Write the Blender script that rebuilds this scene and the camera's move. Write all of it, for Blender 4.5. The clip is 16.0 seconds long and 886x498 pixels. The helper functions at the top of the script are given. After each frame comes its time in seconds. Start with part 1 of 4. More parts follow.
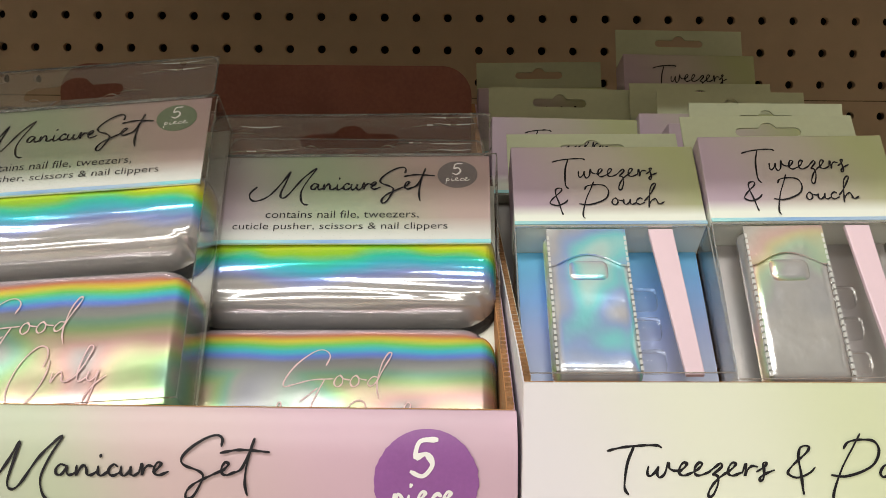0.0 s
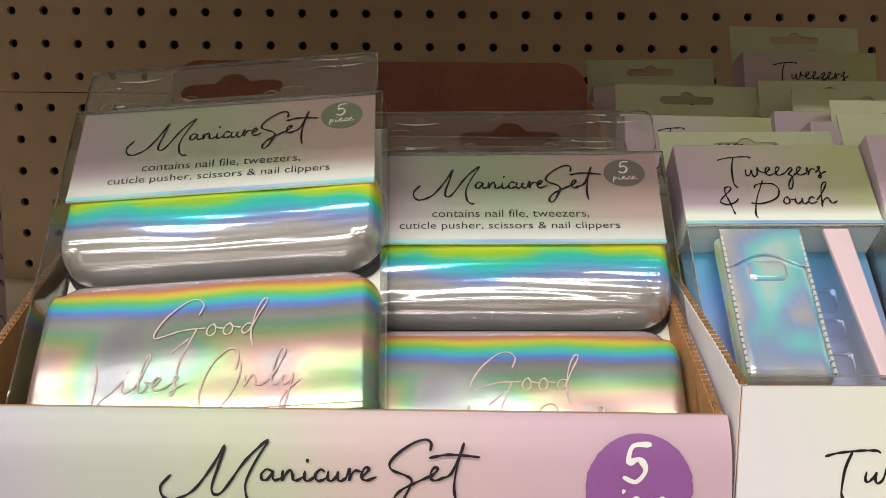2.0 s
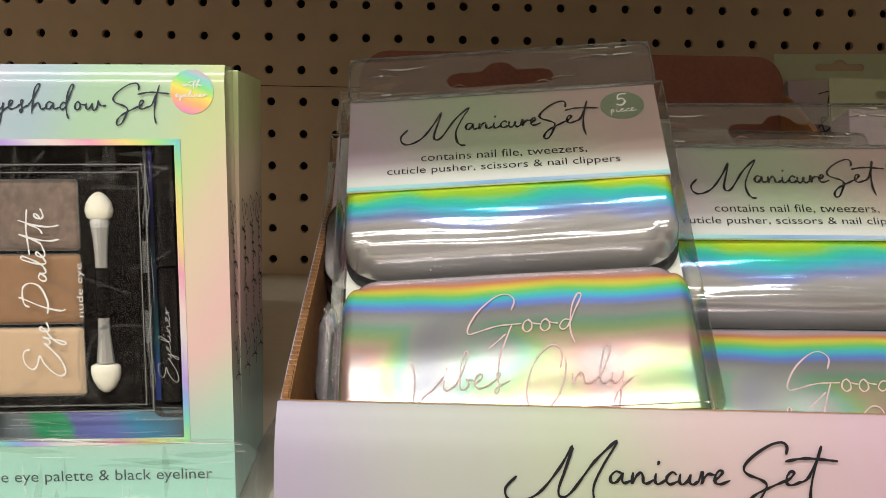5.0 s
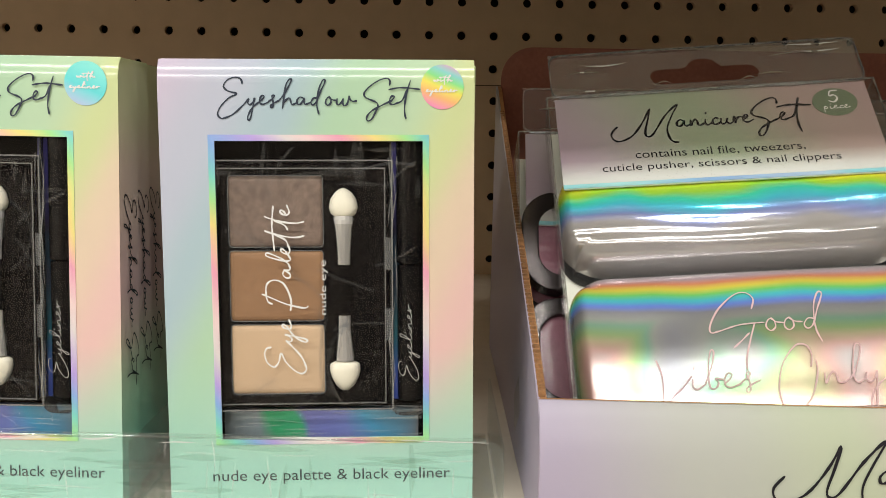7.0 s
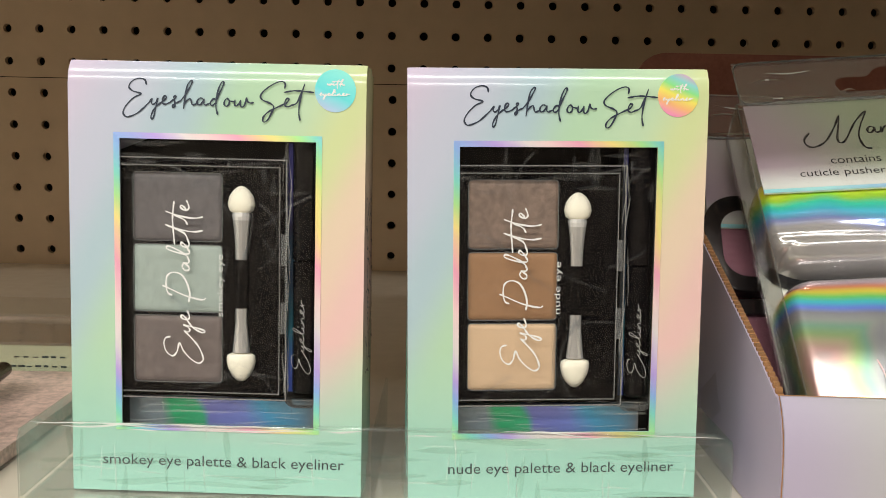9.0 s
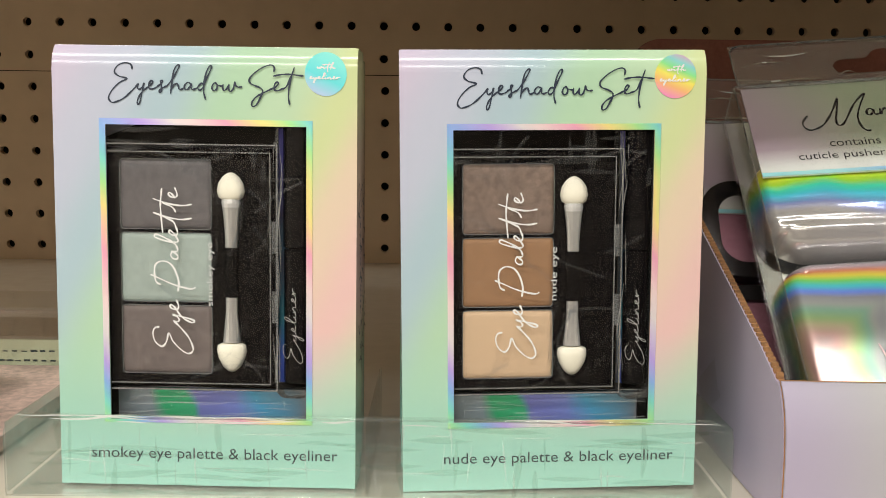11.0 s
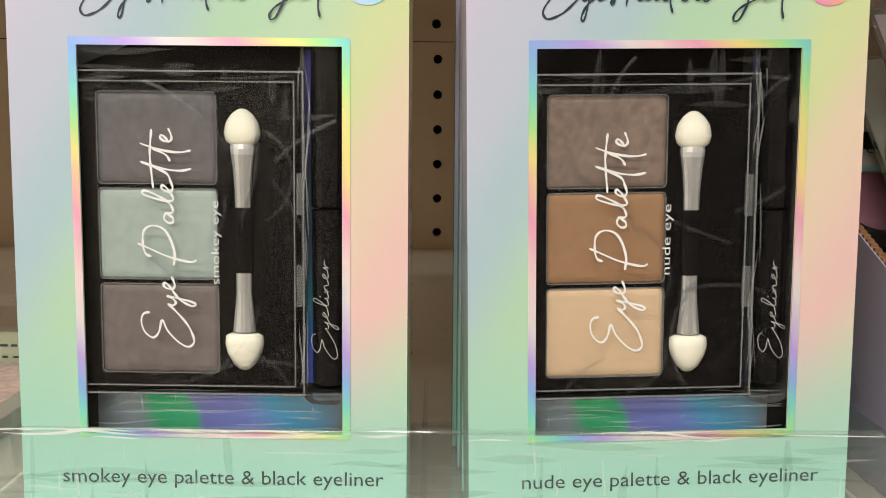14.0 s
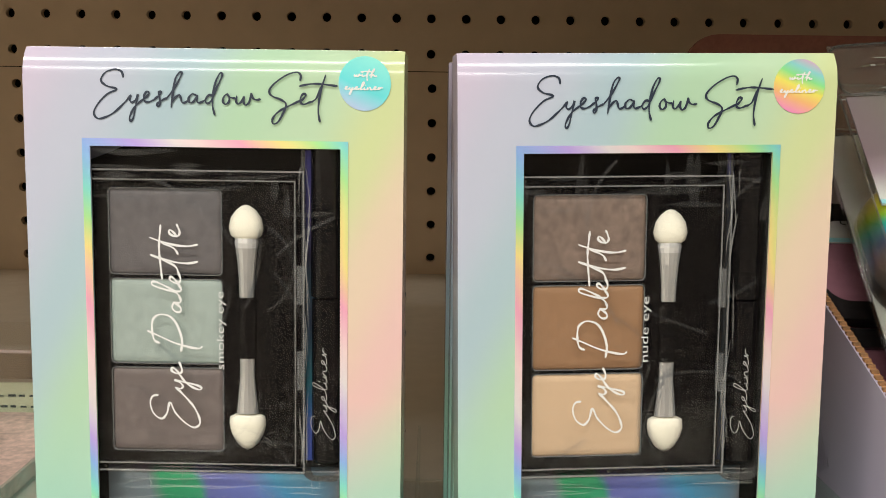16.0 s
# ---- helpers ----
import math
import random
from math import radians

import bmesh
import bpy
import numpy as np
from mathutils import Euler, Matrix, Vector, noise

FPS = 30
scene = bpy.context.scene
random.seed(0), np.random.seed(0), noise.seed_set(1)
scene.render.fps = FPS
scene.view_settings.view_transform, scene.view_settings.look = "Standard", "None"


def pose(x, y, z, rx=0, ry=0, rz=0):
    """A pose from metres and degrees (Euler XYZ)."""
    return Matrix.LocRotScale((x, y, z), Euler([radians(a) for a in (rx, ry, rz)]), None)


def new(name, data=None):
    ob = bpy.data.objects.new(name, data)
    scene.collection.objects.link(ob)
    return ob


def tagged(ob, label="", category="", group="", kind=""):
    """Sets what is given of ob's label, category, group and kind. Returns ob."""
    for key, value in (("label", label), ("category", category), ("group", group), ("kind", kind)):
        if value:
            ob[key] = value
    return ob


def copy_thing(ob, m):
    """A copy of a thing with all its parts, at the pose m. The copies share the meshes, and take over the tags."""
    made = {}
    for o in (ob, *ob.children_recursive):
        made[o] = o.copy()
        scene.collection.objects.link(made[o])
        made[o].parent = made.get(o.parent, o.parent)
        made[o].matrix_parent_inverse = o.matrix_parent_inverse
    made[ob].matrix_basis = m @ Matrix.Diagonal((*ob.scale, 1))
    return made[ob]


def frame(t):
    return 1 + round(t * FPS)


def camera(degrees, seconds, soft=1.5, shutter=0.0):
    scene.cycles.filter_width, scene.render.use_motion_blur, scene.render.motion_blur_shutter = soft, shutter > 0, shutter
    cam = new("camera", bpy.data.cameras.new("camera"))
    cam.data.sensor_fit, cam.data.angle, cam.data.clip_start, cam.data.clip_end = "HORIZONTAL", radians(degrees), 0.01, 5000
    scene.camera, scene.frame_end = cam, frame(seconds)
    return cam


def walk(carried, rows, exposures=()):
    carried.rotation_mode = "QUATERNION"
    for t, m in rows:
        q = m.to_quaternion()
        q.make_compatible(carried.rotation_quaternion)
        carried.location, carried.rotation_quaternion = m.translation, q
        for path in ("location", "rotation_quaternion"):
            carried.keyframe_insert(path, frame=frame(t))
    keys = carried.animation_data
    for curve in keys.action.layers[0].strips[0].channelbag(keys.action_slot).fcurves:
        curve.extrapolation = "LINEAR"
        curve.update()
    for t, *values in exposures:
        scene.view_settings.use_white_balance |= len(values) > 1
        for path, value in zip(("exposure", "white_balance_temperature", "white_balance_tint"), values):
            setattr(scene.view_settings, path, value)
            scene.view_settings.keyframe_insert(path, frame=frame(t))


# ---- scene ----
cam = camera(50.0, 16.0, soft=0.5)
PATH = [
    (0, pose(0.2615, -0.7824, 0.0174, 80.626, -0.425, -1.050)),
    (0.5, pose(0.2441, -0.7791, 0.0164, 80.650, -0.338, -0.918)),
    (1, pose(0.2302, -0.7758, 0.0165, 80.635, -0.384, -0.892)),
    (1.5, pose(0.2153, -0.7753, 0.0157, 80.589, -0.442, -0.900)),
    (2, pose(0.2015, -0.7747, 0.0162, 80.553, -0.444, -0.917)),
    (2.5, pose(0.1861, -0.7726, 0.0161, 80.500, -0.480, -0.899)),
    (3, pose(0.1683, -0.7718, 0.0167, 80.497, -0.555, -0.921)),
    (3.5, pose(0.1550, -0.7712, 0.0171, 80.452, -0.657, -0.932)),
    (6, pose(0.0681, -0.7581, 0.0074, 80.534, -0.995, -0.122)),
    (6.5, pose(0.0504, -0.7576, 0.0070, 80.519, -0.969, -0.078)),
    (7, pose(0.0361, -0.7600, 0.0094, 80.439, -1.000, -0.077)),
    (7.5, pose(0.0161, -0.7660, 0.0118, 80.415, -1.028, -0.046)),
    (8, pose(-0.0114, -0.7681, 0.0118, 80.404, -1.006, 0.040)),
    (8.5, pose(-0.0305, -0.7682, 0.0094, 80.386, -1.066, 0.188)),
    (9, pose(-0.0325, -0.7706, 0.0107, 80.389, -1.146, 0.166)),
    (11.5, pose(-0.0323, -0.7619, 0.0059, 80.050, -0.579, -0.381)),
    (12, pose(-0.0330, -0.7567, 0.0050, 80.027, -0.475, -0.456)),
    (12.5, pose(-0.0368, -0.7494, 0.0041, 80.051, -0.492, -0.436)),
    (13, pose(-0.0416, -0.7357, 0.0011, 79.890, -0.528, -0.386)),
    (13.5, pose(-0.0467, -0.7153, -0.0075, 79.716, -0.413, -0.309)),
    (14, pose(-0.0495, -0.7008, -0.0125, 79.765, -0.440, -0.293)),
    (14.5, pose(-0.0526, -0.6929, -0.0140, 79.676, -0.525, -0.473)),
    (15, pose(-0.0515, -0.6915, -0.0077, 79.589, -0.653, -0.496)),
    (15.5, pose(-0.0503, -0.6990, 0.0028, 79.536, -0.693, -0.533)),
    (16, pose(-0.0493, -0.7102, 0.0119, 79.513, -0.743, -0.601)),
]

walk(cam, PATH)

# ---- world and light ----
SHELF_TILT = 2.65          # the shelf falls gently towards the back
world = bpy.data.worlds.new("store_air")
scene.world = world
world.use_nodes = True
world.node_tree.nodes["Background"].inputs[0].default_value = (0.94, 0.97, 0.84, 1)
world.node_tree.nodes["Background"].inputs[1].default_value = 0.05
scene.view_settings.exposure = 0.27


def strip_lamp(y, z, power, length=4.0, wide=0.25, x=-1.2):
    data = bpy.data.lights.new("strip_lamp", "AREA")
    data.shape, data.size, data.size_y, data.energy = "RECTANGLE", length, wide, power
    data.color = (0.98, 0.97, 0.91)
    ob = new("strip_lamp", data)
    ob.matrix_world = pose(x, y, z)
    return ob


STRIPS = ((-1.83, 1.98, 66.0), (-4.4, 1.98, 150.0))
for sy, sz, sp in STRIPS:
    strip_lamp(sy, sz, sp)


# ---- materials ----
def lin(r, g, b):
    return tuple(((c / 255 + 0.055) / 1.055) ** 2.4 if c > 10 else c / 255 / 12.92 for c in (r, g, b)) + (1,)


def material(name, colour=(0.5, 0.5, 0.5, 1), rough=0.5, metal=0.0, spec=0.5, grain=0.0, scale=400.0, bump=0.0):
    m = bpy.data.materials.new(name)
    m.use_nodes = True
    nt = m.node_tree
    b = nt.nodes["Principled BSDF"]
    b.inputs["Base Color"].default_value = colour
    b.inputs["Roughness"].default_value = rough
    b.inputs["Metallic"].default_value = metal
    b.inputs["Specular IOR Level"].default_value = spec
    if grain or bump:
        tc = nt.nodes.new("ShaderNodeTexCoord")
        n1 = nt.nodes.new("ShaderNodeTexNoise")
        n1.inputs["Scale"].default_value = scale
        n1.inputs["Detail"].default_value = 5
        n2 = nt.nodes.new("ShaderNodeTexNoise")
        n2.inputs["Scale"].default_value = scale / 14
        nt.links.new(tc.outputs["Object"], n1.inputs["Vector"])
        nt.links.new(tc.outputs["Object"], n2.inputs["Vector"])
        add = nt.nodes.new("ShaderNodeMath")
        nt.links.new(n1.outputs["Fac"], add.inputs[0])
        nt.links.new(n2.outputs["Fac"], add.inputs[1])
        if grain:
            rng = nt.nodes.new("ShaderNodeMapRange")
            rng.inputs["From Min"].default_value, rng.inputs["From Max"].default_value = 0.75, 1.25
            rng.inputs["To Min"].default_value, rng.inputs["To Max"].default_value = 1 - grain, 1 + grain
            mul = nt.nodes.new("ShaderNodeMix")
            mul.data_type, mul.blend_type = "RGBA", "MULTIPLY"
            mul.inputs[0].default_value = 1
            mul.inputs[6].default_value = colour
            nt.links.new(add.outputs[0], rng.inputs["Value"])
            nt.links.new(rng.outputs[0], mul.inputs[7])
            nt.links.new(mul.outputs[2], b.inputs["Base Color"])
        if bump:
            bp = nt.nodes.new("ShaderNodeBump")
            bp.inputs["Strength"].default_value = bump
            bp.inputs["Distance"].default_value = 0.0004
            nt.links.new(add.outputs[0], bp.inputs["Height"])
            nt.links.new(bp.outputs[0], b.inputs["Normal"])
    return m


def ramp(nt, stops, interpolation="EASE"):
    r = nt.nodes.new("ShaderNodeValToRGB")
    r.color_ramp.interpolation = interpolation
    while len(r.color_ramp.elements) < len(stops):
        r.color_ramp.elements.new(0.5)
    for e, (p, c) in zip(r.color_ramp.elements, stops):
        e.position, e.color = p, c
    return r


def dotted(nt, source, axis, offset):
    """A number that grows along axis: dot(source, axis) + offset, with a soft wobble."""
    d = nt.nodes.new("ShaderNodeVectorMath")
    d.operation = "DOT_PRODUCT"
    d.inputs[1].default_value = axis
    nt.links.new(source, d.inputs[0])
    a = nt.nodes.new("ShaderNodeMath")
    a.inputs[1].default_value = offset
    nt.links.new(d.outputs["Value"], a.inputs[0])
    return a


LAV, BLU, GRN, MNT = lin(205, 193, 215), lin(172, 194, 204), lin(176, 208, 178), lin(160, 206, 192)
YGR, PNK, CRM = lin(203, 213, 160), lin(226, 188, 184), lin(226, 214, 178)


def printed(name, axis, offset, stops, rough=0.28, foot=None):
    """Coated carton with a pastel gradient print that runs along axis."""
    m = material(name, rough=rough, spec=0.5)
    nt = m.node_tree
    b = nt.nodes["Principled BSDF"]
    tc = nt.nodes.new("ShaderNodeTexCoord")
    n = nt.nodes.new("ShaderNodeTexNoise")
    n.inputs["Scale"].default_value = 14
    n.inputs["Detail"].default_value = 1
    nt.links.new(tc.outputs["Object"], n.inputs["Vector"])
    base = dotted(nt, tc.outputs["Object"], axis, offset)
    wob = nt.nodes.new("ShaderNodeMath")
    wob.operation = "MULTIPLY_ADD"
    wob.inputs[1].default_value = 0.10
    nt.links.new(n.outputs["Fac"], wob.inputs[0])
    nt.links.new(base.outputs[0], wob.inputs[2])
    r = ramp(nt, stops)
    nt.links.new(wob.outputs[0], r.inputs[0])
    nt.links.new(r.outputs[0], b.inputs["Base Color"])
    if foot:
        low = dotted(nt, tc.outputs["Object"], (0, 0, -1.0 / foot[1]), foot[0] / foot[1])
        low.use_clamp = True
        mx = nt.nodes.new("ShaderNodeMix")
        mx.data_type = "RGBA"
        mx.inputs[7].default_value = foot[2]
        nt.links.new(low.outputs[0], mx.inputs[0])
        nt.links.new(r.outputs[0], mx.inputs[6])
        nt.links.new(mx.outputs[2], b.inputs["Base Color"])
    fine = nt.nodes.new("ShaderNodeTexNoise")
    fine.inputs["Scale"].default_value = 110
    fine.inputs["Detail"].default_value = 3
    nt.links.new(tc.outputs["Object"], fine.inputs["Vector"])
    bp = nt.nodes.new("ShaderNodeBump")
    bp.inputs["Strength"].default_value, bp.inputs["Distance"].default_value = 0.26, 0.0004
    nt.links.new(fine.outputs["Fac"], bp.inputs["Height"])
    nt.links.new(bp.outputs[0], b.inputs["Normal"])
    return m


SILVER = (0.62, 0.62, 0.63, 1)
RAINBOW = [(0.0, (0.60, 0.58, 0.60, 1)), (0.10, (0.85, 0.42, 0.55, 1)), (0.20, (0.95, 0.75, 0.15, 1)), (0.30, (0.55, 0.90, 0.20, 1)),
           (0.42, (0.12, 0.78, 0.62, 1)), (0.54, (0.15, 0.58, 0.95, 1)), (0.66, (0.42, 0.36, 0.88, 1)), (0.78, (0.66, 0.62, 0.66, 1)),
           (0.90, (0.80, 0.66, 0.60, 1)), (1.0, SILVER)]


BRIGHT = [(0.0, lin(250, 222, 224)), (0.14, lin(250, 176, 204)), (0.26, lin(252, 232, 150)), (0.38, lin(180, 238, 160)), (0.50, lin(140, 226, 214)), (0.62, lin(150, 188, 246)), (0.74, lin(196, 172, 242)), (0.88, lin(236, 228, 232)), (1.0, lin(250, 222, 224))]


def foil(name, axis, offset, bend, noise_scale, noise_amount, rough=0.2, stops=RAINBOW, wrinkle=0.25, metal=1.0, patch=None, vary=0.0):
    """Metal foil with its holographic reflections painted into the base colour: the tint runs along axis, bends with
    the surface's own slope and drifts in soft patches.
    """
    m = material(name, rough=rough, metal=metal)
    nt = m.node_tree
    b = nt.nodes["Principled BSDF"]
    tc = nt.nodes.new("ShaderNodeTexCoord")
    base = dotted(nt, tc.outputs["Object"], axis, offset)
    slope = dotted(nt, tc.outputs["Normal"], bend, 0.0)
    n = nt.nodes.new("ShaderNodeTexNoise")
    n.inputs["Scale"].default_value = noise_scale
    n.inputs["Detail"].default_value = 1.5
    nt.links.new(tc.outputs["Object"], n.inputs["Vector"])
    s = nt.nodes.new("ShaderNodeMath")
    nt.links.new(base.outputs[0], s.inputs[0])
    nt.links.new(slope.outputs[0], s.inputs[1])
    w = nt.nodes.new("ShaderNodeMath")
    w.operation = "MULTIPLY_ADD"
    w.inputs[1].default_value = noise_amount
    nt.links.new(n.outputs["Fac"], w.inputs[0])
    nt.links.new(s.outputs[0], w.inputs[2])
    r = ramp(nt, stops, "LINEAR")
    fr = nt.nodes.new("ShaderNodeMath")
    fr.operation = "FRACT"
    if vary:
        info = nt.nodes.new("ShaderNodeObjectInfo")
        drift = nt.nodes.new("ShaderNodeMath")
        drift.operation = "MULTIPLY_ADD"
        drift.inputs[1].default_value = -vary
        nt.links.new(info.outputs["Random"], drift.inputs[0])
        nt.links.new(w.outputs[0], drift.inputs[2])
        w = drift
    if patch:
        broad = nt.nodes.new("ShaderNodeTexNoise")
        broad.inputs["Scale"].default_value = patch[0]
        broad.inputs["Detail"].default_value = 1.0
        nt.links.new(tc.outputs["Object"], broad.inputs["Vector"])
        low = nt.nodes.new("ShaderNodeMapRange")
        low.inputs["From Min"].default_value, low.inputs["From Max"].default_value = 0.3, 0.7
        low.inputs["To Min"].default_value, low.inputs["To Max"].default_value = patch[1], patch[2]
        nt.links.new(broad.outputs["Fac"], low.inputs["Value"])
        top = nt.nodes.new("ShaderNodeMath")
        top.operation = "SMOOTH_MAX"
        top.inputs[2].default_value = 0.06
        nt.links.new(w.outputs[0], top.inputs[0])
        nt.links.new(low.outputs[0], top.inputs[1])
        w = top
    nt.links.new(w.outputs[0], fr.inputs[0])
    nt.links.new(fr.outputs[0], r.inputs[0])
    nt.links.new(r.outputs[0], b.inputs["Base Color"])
    n2 = nt.nodes.new("ShaderNodeTexNoise")
    n2.inputs["Scale"].default_value = 60
    n2.inputs["Detail"].default_value = 4
    nt.links.new(tc.outputs["Object"], n2.inputs["Vector"])
    bp = nt.nodes.new("ShaderNodeBump")
    bp.inputs["Strength"].default_value, bp.inputs["Distance"].default_value = wrinkle, 0.0012
    nt.links.new(n2.outputs["Fac"], bp.inputs["Height"])
    nt.links.new(bp.outputs[0], b.inputs["Normal"])
    return m


def film(name, tint=(1, 1, 1, 1), gloss=1.0, rough=0.04, crinkle=0.3, haze=0.04, scale=45):
    """Thin clear plastic sheet: see-through, with gloss that grows towards grazing, a trace of haze and a crinkled surface."""
    m = bpy.data.materials.new(name)
    m.use_nodes = True
    nt = m.node_tree
    nt.nodes.clear()
    out = nt.nodes.new("ShaderNodeOutputMaterial")
    tr = nt.nodes.new("ShaderNodeBsdfTransparent")
    tr.inputs[0].default_value = tint
    df = nt.nodes.new("ShaderNodeBsdfDiffuse")
    df.inputs[0].default_value = (0.8, 0.8, 0.78, 1)
    gl = nt.nodes.new("ShaderNodeBsdfGlossy")
    gl.inputs["Roughness"].default_value = rough
    fr = nt.nodes.new("ShaderNodeFresnel")
    fr.inputs["IOR"].default_value = 1.5
    tc = nt.nodes.new("ShaderNodeTexCoord")
    n = nt.nodes.new("ShaderNodeTexNoise")
    n.inputs["Scale"].default_value = scale
    n.inputs["Detail"].default_value = 3
    nt.links.new(tc.outputs["Object"], n.inputs["Vector"])
    bp = nt.nodes.new("ShaderNodeBump")
    bp.inputs["Strength"].default_value, bp.inputs["Distance"].default_value = crinkle, 0.003
    nt.links.new(n.outputs["Fac"], bp.inputs["Height"])
    nt.links.new(bp.outputs[0], gl.inputs["Normal"])
    nt.links.new(bp.outputs[0], fr.inputs["Normal"])
    k = nt.nodes.new("ShaderNodeMath")
    k.operation = "MULTIPLY"
    k.inputs[1].default_value = gloss
    nt.links.new(fr.outputs[0], k.inputs[0])
    mh = nt.nodes.new("ShaderNodeMixShader")
    mh.inputs[0].default_value = haze
    nt.links.new(tr.outputs[0], mh.inputs[1])
    nt.links.new(df.outputs[0], mh.inputs[2])
    mx = nt.nodes.new("ShaderNodeMixShader")
    nt.links.new(k.outputs[0], mx.inputs[0])
    nt.links.new(mh.outputs[0], mx.inputs[1])
    nt.links.new(gl.outputs[0], mx.inputs[2])
    nt.links.new(mx.outputs[0], out.inputs[0])
    return m


M_PEG = material("painted_hardboard", lin(198, 173, 143), 0.55, grain=0.05, scale=60, bump=0.05)
# Near-black, so that the shade behind the peg holes is in the colour
M_SHADE_BACK = material("shade_black_backing", (0.02, 0.015, 0.01, 1), 0.9)
M_SHELF = material("cream_enamel", lin(214, 204, 188), 0.22, grain=0.04, scale=90, bump=0.03)
M_PLASTER = material("store_wall_paint", lin(225, 218, 205), 0.8, grain=0.04, scale=8, bump=0.05)
M_CEIL = material("grey_ceiling_paint", lin(150, 146, 138), 0.85, grain=0.05, scale=8, bump=0.05)
M_OPPOSITE = material("opposite_shelving_grey", lin(128, 118, 108), 0.8, grain=0.15, scale=6, bump=0.05)
M_FLOOR = material("store_vinyl", lin(190, 182, 170), 0.4, grain=0.08, scale=20, bump=0.03)
M_KRAFT = material("kraft_board", lin(178, 128, 82), 0.85, grain=0.14, scale=500, bump=0.3)
M_KRAFT_RED = material("red_brown_board", lin(150, 98, 84), 0.85, grain=0.12, scale=500, bump=0.2)
M_FLUTE = material("corrugated_edge", lin(146, 106, 70), 0.9, grain=0.35, scale=900, bump=0.8)
M_WHITE = material("white_card", lin(226, 226, 214), 0.5, grain=0.03, scale=300, bump=0.04)
M_GREENCARD = material("pale_green_card", lin(192, 198, 166), 0.45, grain=0.03, scale=300, bump=0.04)
M_INK = material("charcoal_ink", lin(26, 24, 30), 0.6, spec=0.3)
M_NAVY = material("navy_ink", lin(38, 48, 66), 0.4)
M_GREYINK = material("grey_green_ink", lin(38, 58, 60), 0.45)
M_WHITEINK = material("white_ink", lin(232, 230, 228), 0.4)
M_PALEINK = material("pale_grey_ink", lin(176, 174, 172), 0.4)
M_PINKINK = material("pink_ink", lin(208, 176, 178), 0.5)
M_PURPLE = material("violet_print", lin(140, 84, 150), 0.45, grain=0.06, scale=700)
M_BADGE = material("grey_violet_badge", lin(112, 104, 104), 0.45, grain=0.05, scale=700)
M_BADGE_G = material("grey_green_badge", lin(108, 122, 98), 0.45, grain=0.05, scale=700)
M_BLACK = material("black_plastic", (0.004, 0.0035, 0.004, 1), 0.12, spec=0.35)
M_BLACKCARD = material("dark_card", (0.006, 0.005, 0.005, 1), 0.3, spec=0.2, grain=0.2, scale=120)
M_SPONGE = material("white_foam", lin(236, 230, 212), 0.9, grain=0.05, scale=2500, bump=0.35)
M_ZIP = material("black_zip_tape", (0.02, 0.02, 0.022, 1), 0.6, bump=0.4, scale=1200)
M_CHROME = material("bright_ferrule", (0.88, 0.88, 0.87, 1), 0.2, 0.6)
M_SILVERY = material("silvery_clear_plastic", (0.82, 0.81, 0.79, 1), 0.12, 0.7)
M_PINKROD = material("pink_lacquered_steel", lin(226, 200, 210), 0.35, grain=0.02, scale=200)
M_GUNMETAL = material("gunmetal", (0.07, 0.06, 0.06, 1), 0.25, 0.8)
M_MAUVE = material("mauve_shimmer", lin(150, 102, 116), 0.35, grain=0.12, scale=600)
M_DUSTY = material("dusty_pink_card", lin(198, 170, 160), 0.3, grain=0.4, scale=420)
M_FRAME_L = material("lamp_housing", lin(235, 235, 232), 0.4)
M_FILM = film("clear_film", (1, 1, 1, 1), 0.26, 0.06, 0.9, 0.0)
M_BLISTER = film("clear_blister", (0.97, 0.97, 0.96, 1), 0.6, 0.05, 0.16, 0.0)
M_TRAYPET = film("clear_tray_plastic", (0.96, 0.98, 0.97, 1), 0.45, 0.07, 0.35, 0.02, 30)
# Pale and dull films for glints and reflections drawn as strips
M_STREAK = film("drawn_glint", (1, 1, 1, 1), 1.5, 0.15, 0.0, 0.16)
M_DULL_REFLECT = film("drawn_ripple_reflection", (0.86, 0.90, 0.87, 1), 0.6, 0.2, 0.0, 0.02)
M_STREAKBEAD = film("pale_streak_plastic", (0.95, 0.95, 0.93, 1), 2.2, 0.08, 0.0, 0.28)
# Diffuse haze whitens these edges to draw their highlight lines
M_EDGE = film("whitened_clear_edge", (0.95, 0.96, 0.96, 1), 1.8, 0.05, 0.3, 0.20)
M_TABFILM = film("clear_tab_film", (0.98, 0.97, 0.96, 1), 0.5, 0.05, 0.5, 0.02, 18)
# Fainter haze, drawing the bright outlines of tabs, covers and pen well
M_TABRIM = film("clear_tab_rim", (0.96, 0.96, 0.95, 1), 0.9, 0.05, 0.5, 0.06)
M_CREASE = film("crease_glint_plastic", (1, 1, 1, 1), 0.8, 0.25, 0.0, 0.02)
# Whitish haze for highlights drawn on tabs and rims; also the clear stitches
M_GLINT_STITCH = film("glint_and_stitch_plastic", (1, 1, 1, 1), 2.0, 0.06, 0.0, 0.7)
M_LID = film("palette_lid_plastic", (0.97, 0.97, 0.97, 1), 0.22, 0.04, 0.05, 0.0)


def powder(name, colour, shimmer=0.1):
    return material(name, colour, 0.6, 0.0, 0.4, grain=shimmer, scale=6500, bump=0.3)


